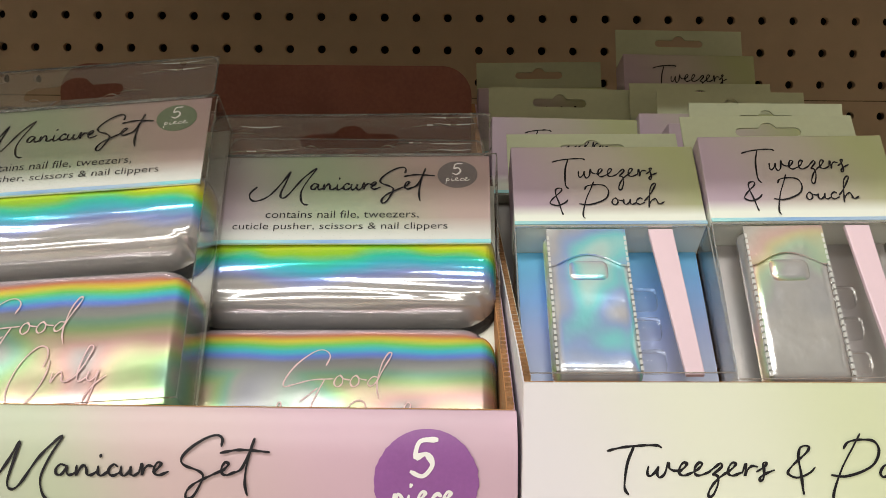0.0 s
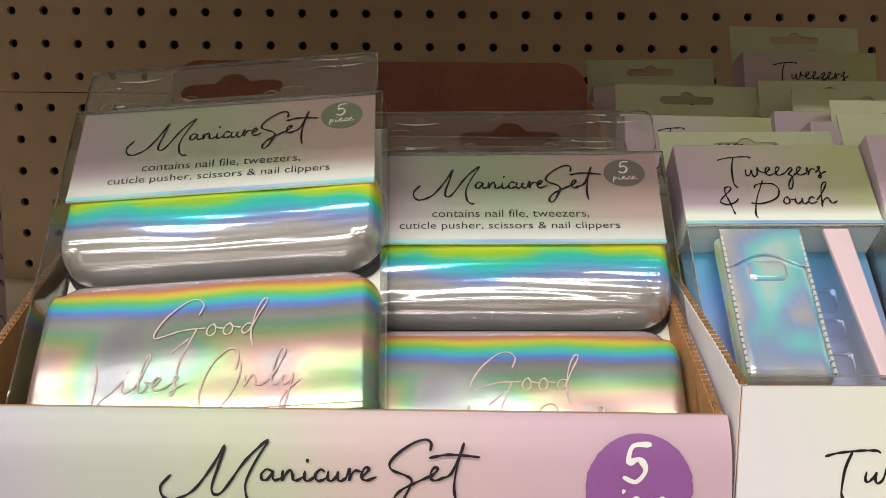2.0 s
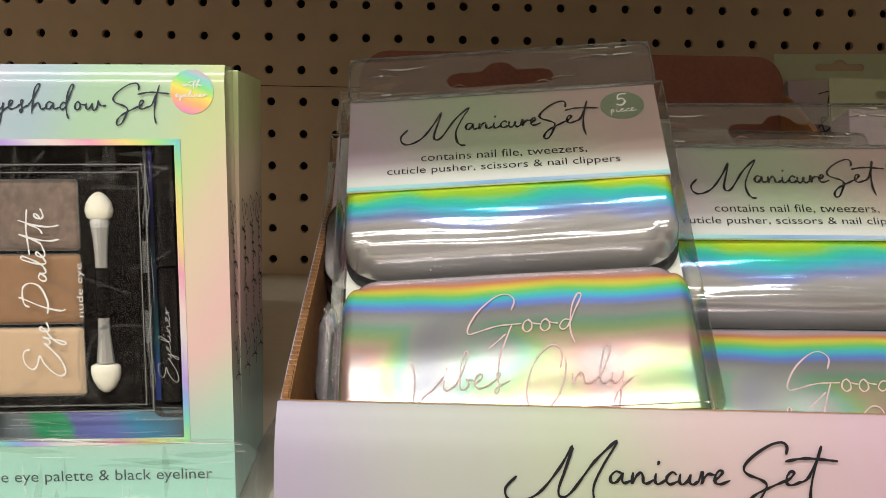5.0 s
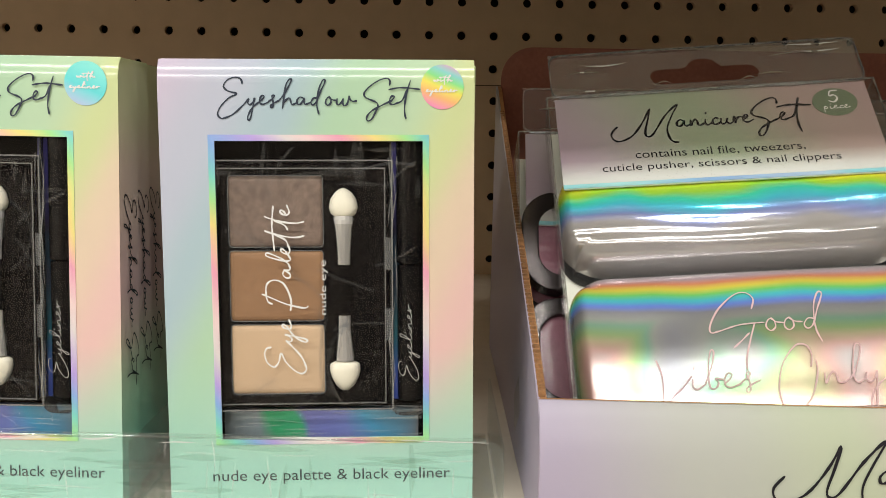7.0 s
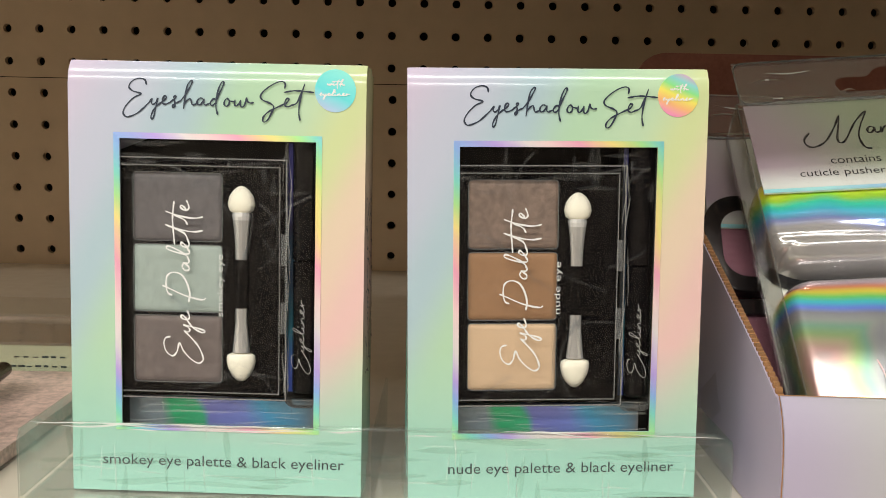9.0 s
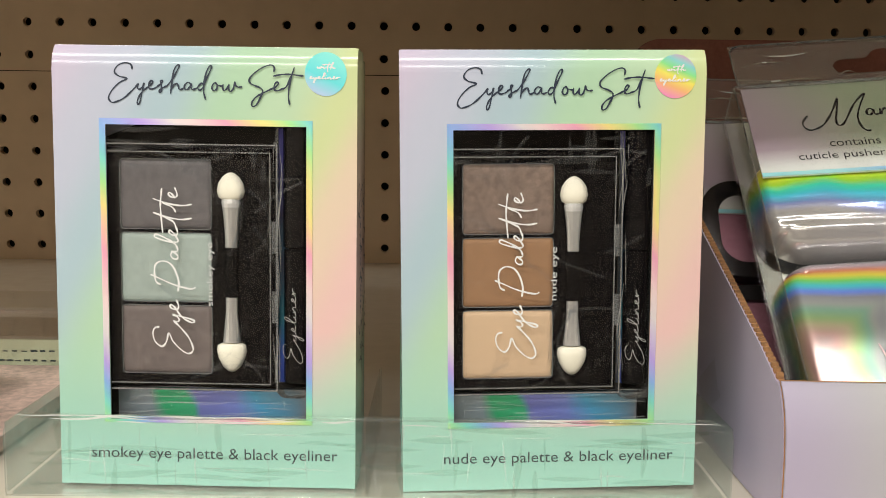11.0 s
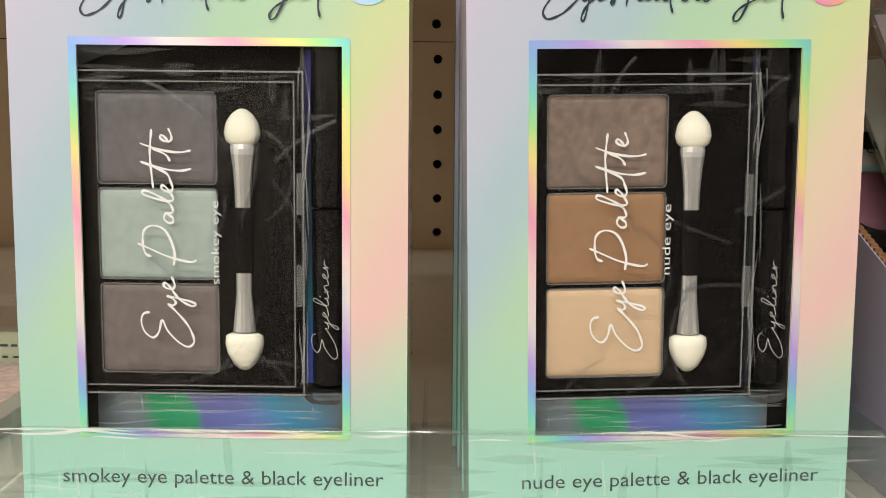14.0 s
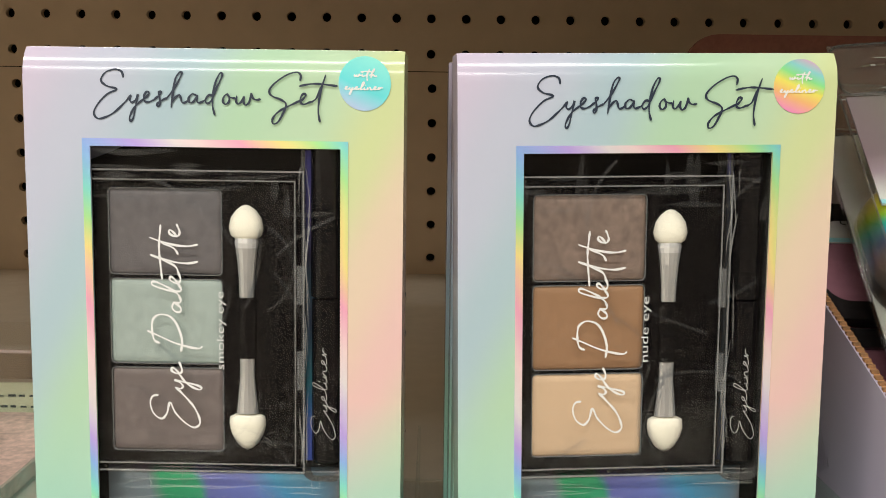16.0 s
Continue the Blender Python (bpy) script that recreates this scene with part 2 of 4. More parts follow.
POWDERS = {
    "nude": [powder("taupe_shimmer", lin(134, 114, 102), 0.24), powder("tan_matte", lin(162, 123, 90), 0.08), powder("sand_matte", lin(220, 188, 154), 0.06)],
    "smokey": [powder("charcoal_shimmer", lin(108, 102, 102), 0.15), powder("silver_grey", lin(170, 182, 174), 0.10), powder("grey_brown", lin(120, 108, 104), 0.15)],
}
BOX_STOPS = [(0.0, LAV), (0.12, lin(190, 194, 212)), (0.23, BLU), (0.35, GRN), (0.45, lin(186, 212, 180)), (0.56, YGR), (0.67, lin(222, 200, 178)), (0.77, PNK), (0.88, lin(200, 208, 176)), (1.0, MNT)]
M_BOX = printed("pastel_gradient_carton", (6.2, 0.0, -3.4), 0.66, BOX_STOPS, 0.16, (0.048, 0.034, lin(162, 208, 194)))
# Header print; its near-white foot paints the lit band below the shelf's shade
HEAD_STOPS = [(0.0, lin(166, 168, 148)), (0.22, lin(168, 150, 162)), (0.5, lin(150, 162, 136)), (0.72, lin(170, 150, 144)), (1.0, lin(172, 138, 148))]
M_HEAD = printed("pastel_header_card", (5.0, 0.0, 2.5), 0.42, HEAD_STOPS, 0.3, (0.0115, 0.0085, lin(206, 208, 204)))
TRAY_STOPS = [(0.0, lin(174, 164, 186)), (0.2, lin(180, 182, 176)), (0.38, lin(182, 190, 166)), (0.55, lin(200, 176, 178)), (0.8, lin(200, 168, 184)), (1.0, lin(196, 166, 182))]
M_MTRAY = printed("pink_gradient_tray_print", (4.44, 0.0, 1.2), -0.22, TRAY_STOPS, 0.4)
TW_STOPS = [(0.0, lin(226, 222, 230)), (0.3, lin(226, 230, 214)), (0.6, lin(214, 222, 188)), (0.8, lin(222, 226, 214)), (1.0, lin(226, 216, 226))]
M_TTRAY = printed("green_white_tray_print", (5.6, 0.0, 2.5), -1.47, TW_STOPS, 0.4)
# Tweezers header print, with the lit lower band painted as a pale foot
TWH_STOPS = [(0.0, lin(186, 168, 186)), (0.3, lin(184, 164, 180)), (0.5, lin(184, 174, 166)), (0.72, lin(172, 178, 132)), (1.0, lin(186, 172, 178))]
M_TWHEAD = printed("pastel_tweezers_card", (6.0, 0.0, 3.0), 0.4, TWH_STOPS, 0.35, (0.0095, 0.005, lin(224, 228, 218)))
M_FOILEDGE = foil("rainbow_foil_border", (15.0, 0.0, 12.0), 0.3, (0.1, 0, 0.1), 16, 0.9, 0.35, BRIGHT, 0.1, 0.35)
CYANS = [(0.0, lin(150, 226, 240)), (0.35, lin(176, 232, 236)), (0.6, lin(150, 190, 240)), (0.85, lin(190, 214, 240)), (1.0, lin(150, 226, 240))]
M_CYANFOIL = foil("cyan_foil_strip", (9.0, 0.0, 4.0), 0.2, (0.1, 0, 0.1), 16, 0.9, 0.3, CYANS, 0.1, 0.4)
# Pouch reflections as fixed colours: grey and pastel patches, rainbow towards the top
POUCH_SHEEN = [(0.0, (0.60, 0.56, 0.56, 1)), (0.10, (0.52, 0.50, 0.50, 1)), (0.17, (0.80, 0.50, 0.46, 1)), (0.25, (0.74, 0.64, 0.42, 1)), (0.32, (0.46, 0.66, 0.32, 1)), (0.40, (0.34, 0.60, 0.44, 1)), (0.47, (0.52, 0.54, 0.52, 1)),
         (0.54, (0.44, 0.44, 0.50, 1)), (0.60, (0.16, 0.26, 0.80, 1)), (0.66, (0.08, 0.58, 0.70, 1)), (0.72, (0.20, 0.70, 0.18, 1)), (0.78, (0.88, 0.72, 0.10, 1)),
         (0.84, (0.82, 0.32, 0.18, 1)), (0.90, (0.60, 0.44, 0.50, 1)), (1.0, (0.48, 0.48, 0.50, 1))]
POUCH_SHEEN = [(p, tuple(min(1.0, c * (0.67 if p < 0.55 else 1.2)) for c in (r, g, b)) + (1,)) for p, (r, g, b, a) in POUCH_SHEEN]
M_POUCH = foil("holographic_pouch_foil", (0.3, 0, 28.0), 1.77, (0.02, 0.0, 0.04), 22, 0.18, 0.23, POUCH_SHEEN, 0.15, 0.60, (26, -0.02, 0.54), 0.05)
# Band reflections as fixed colours: greys low down, then blue, green, yellow
BAND_SHEEN = [(0.0, (0.70, 0.69, 0.67, 1)), (0.12, (0.48, 0.46, 0.45, 1)), (0.26, (0.56, 0.54, 0.56, 1)), (0.38, (0.34, 0.42, 0.86, 1)), (0.50, (0.10, 0.72, 0.98, 1)),
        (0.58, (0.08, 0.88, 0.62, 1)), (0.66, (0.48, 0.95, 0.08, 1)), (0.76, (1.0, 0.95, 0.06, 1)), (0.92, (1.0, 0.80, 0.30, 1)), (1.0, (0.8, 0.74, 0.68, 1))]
M_BANDFOIL = foil("holographic_band_foil", (1.0, 0, 34.0), 0.52, (0.03, 0.0, 0.05), 24, 0.85, 0.14, BAND_SHEEN, 0.3, 0.56, (30, 0.02, 0.24), 0.24)
# Each sleeve's blue or silver reflections are painted in as its own tint
SLEEVE_SHEEN = [(0.0, (0.72, 0.72, 0.75, 1)), (0.18, (0.46, 0.46, 0.50, 1)), (0.30, (0.30, 0.42, 0.86, 1)), (0.40, (0.22, 0.66, 0.92, 1)), (0.48, (0.48, 0.74, 0.86, 1)), (0.58, (0.58, 0.60, 0.63, 1)),
          (0.70, (0.42, 0.42, 0.47, 1)), (0.80, (0.70, 0.50, 0.42, 1)), (0.88, (0.56, 0.72, 0.36, 1)), (1.0, (0.60, 0.60, 0.64, 1))]
SLEEVE_SHEEN = [(p, tuple(min(0.95, c * 1.25 + 0.04) for c in rgb[:3]) + (1,)) for p, rgb in SLEEVE_SHEEN]
M_SLEEVE = foil("holographic_sleeve_foil", (9.0, 0, 2.0), -0.45, (0.35, 0.0, 0.2), 34, 1.5, 0.2, SLEEVE_SHEEN, 0.6, 0.55)
GREYS = [(0.0, (0.72, 0.71, 0.70, 1)), (0.3, (0.52, 0.50, 0.50, 1)), (0.45, (0.74, 0.70, 0.66, 1)), (0.58, (0.86, 0.62, 0.58, 1)), (0.66, (0.85, 0.80, 0.50, 1)), (0.74, (0.60, 0.80, 0.62, 1)), (0.82, (0.60, 0.60, 0.62, 1)), (1.0, (0.72, 0.71, 0.70, 1))]
M_SLEEVE_GREY = foil("silver_sleeve_foil", (7.0, 0, -9.0), 0.1, (0.35, 0.0, 0.2), 36, 0.9, 0.2, GREYS, 0.6, 0.6)
# One sticker foil in two tints, each with its angle-dependent reflection painted in
WARM_SHEEN = [(0.0, lin(246, 150, 200)), (0.2, lin(250, 190, 130)), (0.38, lin(248, 236, 110)), (0.52, lin(150, 236, 150)), (0.66, lin(150, 220, 220)), (0.84, lin(240, 170, 210)), (1.0, lin(246, 150, 200))]
AQUA_SHEEN = [(0.0, lin(110, 226, 232)), (0.35, lin(150, 240, 232)), (0.55, lin(190, 232, 240)), (0.75, lin(196, 206, 244)), (1.0, lin(110, 226, 232))]
STICKERS = {"nude": foil("sticker_foil_warm_sheen", (26.0, 0, 58.0), 0.1, (0, 0, 0), 20, 0.3, 0.3, WARM_SHEEN, 0.05, 0.15),
            "smokey": foil("sticker_foil_aqua_sheen", (20.0, 0, 40.0), 0.2, (0, 0, 0), 20, 0.3, 0.3, AQUA_SHEEN, 0.05, 0.35)}
# Colours of the blue-violet reflection painted beside the eyeliner
VIOLETS = [(0.0, (0.02, 0.02, 0.05, 1)), (0.3, (0.05, 0.05, 0.30, 1)), (0.45, (0.10, 0.08, 0.55, 1)), (0.6, (0.04, 0.10, 0.45, 1)), (0.75, (0.02, 0.16, 0.22, 1)), (1.0, (0.02, 0.02, 0.05, 1))]
M_VIOLET_SHEEN = foil("violet_reflection_strip", (0.0, 0.0, 9.0), 0.05, (0, 0, 0), 40, 0.5, 0.3, VIOLETS, 0.4, 0.5)
# The ledge's green and blue reflections are fixed here as base colours
M_LEDGE = foil("holographic_insert_foil", (14.0, 0, 2.0), 0.35, (0, 0, 0), 30, 0.5, 0.25,
               [(0.0, (0.34, 0.34, 0.38, 1)), (0.3, (0.40, 0.46, 0.52, 1)), (0.38, (0.08, 0.62, 0.28, 1)), (0.54, (0.12, 0.66, 0.34, 1)), (0.58, (0.32, 0.32, 0.82, 1)), (0.75, (0.34, 0.40, 0.92, 1)), (0.85, (0.16, 0.56, 0.88, 1)), (1.0, (0.30, 0.36, 0.42, 1))], 0.5, 0.45)


# ---- mesh helpers ----
def part(name, bm, mat, parent, label="", smooth=False, bevel=0.0):
    if bevel:
        bmesh.ops.bevel(bm, geom=bm.edges[:], offset=bevel, segments=2, affect="EDGES", profile=0.5)
    bmesh.ops.recalc_face_normals(bm, faces=bm.faces[:])
    me = bpy.data.meshes.new(name)
    bm.to_mesh(me)
    bm.free()
    me.materials.append(mat)
    if smooth:
        me.shade_smooth()
    ob = new(name, me)
    if parent is not None:
        ob.parent = parent
    if label:
        tagged(ob, label)
    return ob


def thing(name, m, label, category, group="", kind=""):
    ob = new(name)
    ob.empty_display_size = 0.01
    ob.matrix_world = m
    return tagged(ob, label, category, group, kind)


def box(x0, x1, y0, y1, z0, z1, bm=None):
    bm = bm or bmesh.new()
    v = [bm.verts.new((x, y, z)) for x in (x0, x1) for y in (y0, y1) for z in (z0, z1)]
    for f in ((0, 1, 3, 2), (4, 6, 7, 5), (0, 4, 5, 1), (2, 3, 7, 6), (0, 2, 6, 4), (1, 5, 7, 3)):
        bm.faces.new([v[i] for i in f])
    return bm


def extruded(outline, y0, y1, bm=None):
    """A plate in the xz plane from an outline, between y0 and y1."""
    bm = bm or bmesh.new()
    a = [bm.verts.new((x, y0, z)) for x, z in outline]
    b = [bm.verts.new((x, y1, z)) for x, z in outline]
    bm.faces.new(a)
    bm.faces.new(b[::-1])
    n = len(a)
    for i in range(n):
        bm.faces.new((a[i], b[i], b[(i + 1) % n], a[(i + 1) % n]))
    return bm


def rounded(x0, x1, z0, z1, r, steps=6, corners=(1, 1, 1, 1)):
    """Outline of a rectangle; corners: bottom left, bottom right, top right, top left are rounded or not."""
    out = []
    for k, (cx, cz, s) in enumerate(((x0 + r, z0 + r, 180), (x1 - r, z0 + r, 270), (x1 - r, z1 - r, 0), (x0 + r, z1 - r, 90))):
        if corners[k]:
            for i in range(steps + 1):
                a = radians(s + 90 * i / steps)
                out.append((cx + r * math.cos(a), cz + r * math.sin(a)))
        else:
            out.append(((x0, z0), (x1, z0), (x1, z1), (x0, z1))[k])
    return out


def ringed(outer, inner, y0, y1):
    """A plate with a hole: outer and inner outlines with the same count of points, matched one to one."""
    bm = bmesh.new()
    n = len(outer)
    rows = [[bm.verts.new((x, y, z)) for x, z in o] for o, y in ((outer, y0), (inner, y0), (inner, y1), (outer, y1))]
    for k in range(4):
        p, q = rows[k], rows[(k + 1) % 4]
        for i in range(n):
            bm.faces.new((p[i], p[(i + 1) % n], q[(i + 1) % n], q[i]))
    return bm


def frame_plate(x0, x1, z0, z1, a0, a1, c0, c1, y0, y1):
    return ringed([(x0, z0), (x1, z0), (x1, z1), (x0, z1)], [(a0, c0), (a1, c0), (a1, c1), (a0, c1)], y0, y1)


def lathe(profile, x, y, z, steps=16, squash=1.0):
    """A turned body along z from (radius, height) pairs, at (x, y, z); squash flattens it in y."""
    bm = bmesh.new()
    rings = []
    for r, h in profile:
        rings.append([bm.verts.new((x + r * math.cos(2 * math.pi * i / steps), y + squash * r * math.sin(2 * math.pi * i / steps), z + h)) for i in range(steps)])
    for p, q in zip(rings, rings[1:]):
        for i in range(steps):
            bm.faces.new((p[i], p[(i + 1) % steps], q[(i + 1) % steps], q[i]))
    bm.faces.new(rings[0][::-1])
    bm.faces.new(rings[-1])
    return bm


def padded(x0, x1, z0, z1, y0, thick, r, seed, nu=36, nv=24, edge=0.2, wrinkle=0.0006, side=None, square=False, streak=0.0):
    """A soft padded slab with round corners, bulging towards -y from the plane y0, with faint waves."""
    bm = bmesh.new()
    cx, cz, a, b = (x0 + x1) / 2, (z0 + z1) / 2, (x1 - x0) / 2, (z1 - z0) / 2
    front, back = [], []
    for j in range(nv + 1):
        rf, rb = [], []
        for i in range(nu + 1):
            u, v = -math.cos(math.pi * i / nu), -math.cos(math.pi * j / nv)
            px, pz = abs(u) * a, abs(v) * b
            dx, dz = px - (a - r), pz - (b - r)
            if dx > 0 and dz > 0 and not (square and v < 0):
                s = max(dx, dz) / math.hypot(dx, dz)
                px, pz = a - r + dx * s, b - r + dz * s
            x, z = cx + math.copysign(px, u), cz + math.copysign(pz, v)
            du, dv = min(1.0, (1 - abs(u)) * a / (side or edge * b)), min(1.0, (1 - abs(v)) / edge)
            if square and v < 0:
                dv = 1.0
            lift = math.sqrt(max(0.0, 1 - (1 - du) ** 2)) * math.sqrt(max(0.0, 1 - (1 - dv) ** 2))
            wave = noise.noise((x * 28 + seed, z * 70, seed * 1.7)) * wrinkle * lift
            wave += noise.noise((x * 7 + seed, z * 480 + math.sin(x * 60 + seed) * 0.5, seed)) * streak * lift * (1.0 if v < 0.1 else 0.25)
            rf.append(bm.verts.new((x, y0 - thick * (0.18 + 0.82 * lift) * (0.9 + 0.1 * math.cos(v * 1.4)) + wave, z)))
            rb.append(bm.verts.new((x, y0, z)))
        front.append(rf)
        back.append(rb)
    for j in range(nv):
        for i in range(nu):
            bm.faces.new((front[j][i], front[j][i + 1], front[j + 1][i + 1], front[j + 1][i]))
            bm.faces.new((back[j][i], back[j + 1][i], back[j + 1][i + 1], back[j][i + 1]))
    for i in range(nu):
        bm.faces.new((front[0][i], back[0][i], back[0][i + 1], front[0][i + 1]))
        bm.faces.new((front[nv][i], front[nv][i + 1], back[nv][i + 1], back[nv][i]))
    for j in range(nv):
        bm.faces.new((front[j][0], front[j + 1][0], back[j + 1][0], back[j][0]))
        bm.faces.new((front[j][nu], back[j][nu], back[j + 1][nu], front[j + 1][nu]))
    return bm


def lettering(name, body, x0, z0, wide, high, y, mat, parent, shear=0.0, thin=0.0, turn=0, face="front", space=1.0):
    """A line of lettering laid on a face: it fills wide x high from (x0, z0); turn: degrees in the plane; face: front or right side."""
    cu = bpy.data.curves.new(name, "FONT")
    cu.body, cu.shear, cu.offset, cu.space_character, cu.resolution_u = body, shear, thin, space, 3
    tmp = new(name, cu)
    bpy.context.view_layer.update()
    me = bpy.data.meshes.new_from_object(tmp.evaluated_get(bpy.context.evaluated_depsgraph_get()))
    bpy.data.objects.remove(tmp)
    xs, ys = [v.co.x for v in me.vertices], [v.co.y for v in me.vertices]
    sx, sy = wide / (max(xs) - min(xs)), high / (max(ys) - min(ys))
    fit = Matrix.Diagonal((sx, sy, 1, 1)) @ Matrix.Translation((-min(xs), -min(ys), 0))
    place = pose(x0, y, z0, 90, 0, 0) if face == "front" else pose(x0, y, z0, 90, 0, 90)
    me.transform(place @ pose(0, 0, 0, 0, 0, turn) @ fit)
    me.materials.clear()
    me.materials.append(mat)
    ob = new(name, me)
    ob.parent = parent
    return ob


# a running pen hand: baseline 0, small letters about 17 high, each stroke a few turning points joined by a smooth line
PEN = {}


def pen_glyph(ch, advance, *strokes):
    PEN[ch] = (advance, strokes)


pen_glyph("E", 70, [(58, 46), (55, 56), (42, 60), (24, 54), (15, 40), (25, 30), (45, 24), (27, 15), (9, -2), (0, -18), (4, -28), (14, -30), (37, -20), (60, 0), (72, 13)])
pen_glyph("S", 58, [(59, 44), (60, 54), (52, 59), (34, 54), (12, 40), (0, 26), (4, 16), (24, 8), (32, 0), (26, -16), (16, -32), (7, -35), (6, -26), (16, -14), (34, -4), (60, 8)])
pen_glyph("M", 146, [(14, 8), (0, -8), (3, -23), (18, -28), (46, -15), (74, 20), (92, 50), (83, 20), (74, -8), (77, -20), (91, -14), (123, 30), (155, 58), (137, 28), (123, -3), (125, -27), (133, -37), (142, -38)])
pen_glyph("T", 56, [(0, 37), (20, 42), (50, 45), (70, 45), (76, 42)], [(37, 43), (29, 20), (26, -8), (27, -20), (32, -27)])
pen_glyph("P", 70, [(35, 62), (27, 43), (15, 15), (7, -14), (5, -30), (8, -36)], [(14, 41), (19, 50), (35, 54), (56, 52), (65, 38), (60, 19), (43, 7), (19, 0), (0, 2)])
pen_glyph("G", 78, [(64, 34), (69, 50), (60, 60), (44, 57), (20, 36), (5, 12), (4, 0), (16, 2), (44, 10), (76, 12)], [(64, 12), (54, -12), (44, -40), (42, -56)], [(30, -24), (42, -14), (54, -3)])
pen_glyph("V", 40, [(0, 42), (5, 20), (3, -10), (0, -26), (4, -25), (16, -8), (28, 2), (42, 18)])
pen_glyph("O", 60, [(46, 24), (50, 40), (46, 54), (32, 54), (12, 30), (1, -4), (4, -28), (16, -36), (38, -18), (52, 14), (54, 34)])
pen_glyph("&", 44, [(39, 13), (32, 5), (16, -2), (3, 2), (1, 8), (11, 21), (25, 35), (28, 43), (22, 45), (15, 41), (14, 27), (19, 7), (24, -18), (26, -26)])
pen_glyph("a", 30, [(14, 15), (7, 17), (0, 10), (1, 2), (8, 2), (14, 10), (16, 15), (16, 5), (20, 1), (30, 5)])
pen_glyph("b", 24, [(0, 5), (12, 30), (18, 50), (14, 52), (8, 30), (6, 4), (12, 0), (18, 8), (14, 14), (24, 12)])
pen_glyph("c", 18, [(14, 14), (9, 17), (2, 11), (1, 4), (7, 0), (18, 5)])
pen_glyph("d", 36, [(17, 14), (9, 15), (2, 6), (6, 0), (14, 6), (24, 28), (34, 48), (35, 55), (30, 54), (22, 38), (17, 15), (16, -4), (20, -20)])
pen_glyph("e", 22, [(0, 6), (7, 11), (12, 18), (7, 20), (2, 13), (2, 4), (9, 1), (22, 6)])
pen_glyph("h", 42, [(0, 9), (14, 26), (28, 50), (29, 56), (24, 55), (17, 44), (12, 20), (8, -8)], [(9, 0), (16, 10), (24, 15), (27, 9), (29, 2), (34, 1), (42, 6)])
pen_glyph("i", 17, [(3, 14), (2, 4), (7, 0), (17, 6)], [(6, 28), (7, 31)])
pen_glyph("l", 20, [(0, 5), (10, 18), (22, 44), (22, 52), (16, 50), (8, 24), (6, 6), (10, 0), (20, 6)])
pen_glyph("n", 30, [(1, 15), (0, 1), (6, 11), (12, 16), (15, 10), (16, 2), (22, 1), (30, 6)])
pen_glyph("o", 24, [(9, 18), (3, 14), (0, 5), (5, -1), (12, 4), (12, 14), (8, 18), (14, 12), (24, 10)])
pen_glyph("p", 22, [(3, 16), (2, 2), (0, -20)], [(2, 8), (9, 17), (14, 9), (8, 0), (3, 3)])
pen_glyph("r", 21, [(0, 5), (4, 18), (5, 12), (4, 1), (7, 9), (13, 15), (21, 14)])
pen_glyph("s", 24, [(0, 7), (10, 14), (13, 20), (8, 19), (10, 9), (10, -3), (6, -7), (5, -2), (13, 4), (24, 9)])
pen_glyph("t", 30, [(0, 5), (10, 12), (20, 34)], [(28, 54), (20, 30), (15, 5), (14, -14), (17, -30)], [(-22, 34), (0, 38), (20, 38), (50, 35)])
pen_glyph("u", 28, [(2, 14), (1, 4), (6, 0), (13, 6), (16, 14), (15, 4), (20, 0), (28, 5)])
pen_glyph("w", 46, [(3, 14), (2, 4), (6, 0), (13, 6), (17, 14), (16, 4), (20, -2), (27, 4), (31, 20), (33, 12), (40, 8), (48, 9)])
pen_glyph("y", 26, [(2, 13), (0, 4), (5, 0), (12, 6), (16, 15), (12, -3), (6, -28), (1, -34), (-1, -28), (4, -16), (12, -5), (26, 6)])
pen_glyph("z", 26, [(0, 6), (8, 13), (16, 19), (18, 14), (10, 6), (6, 2), (13, 0), (14, -12), (8, -28), (2, -30), (2, -22), (10, -8), (22, 3), (28, 6)])
pen_glyph("5", 26, [(24, 44), (8, 42), (4, 24), (14, 27), (20, 14), (11, 0), (0, 5)])


def smooth_line(pts, steps=5):
    """Points along a soft curve that passes through all of pts."""
    ext = [pts[0]] + list(pts) + [pts[-1]]
    out = []
    for i in range(1, len(ext) - 2):
        p0, p1, p2, p3 = (Vector(ext[i + k]) for k in (-1, 0, 1, 2))
        for k in range(steps):
            u = k / steps
            out.append(0.5 * (2 * p1 + (p2 - p0) * u + (2 * p0 - 5 * p1 + 4 * p2 - p3) * u * u + (3 * p1 - p0 - 3 * p2 + p3) * u ** 3))
    return out + [Vector(pts[-1])]


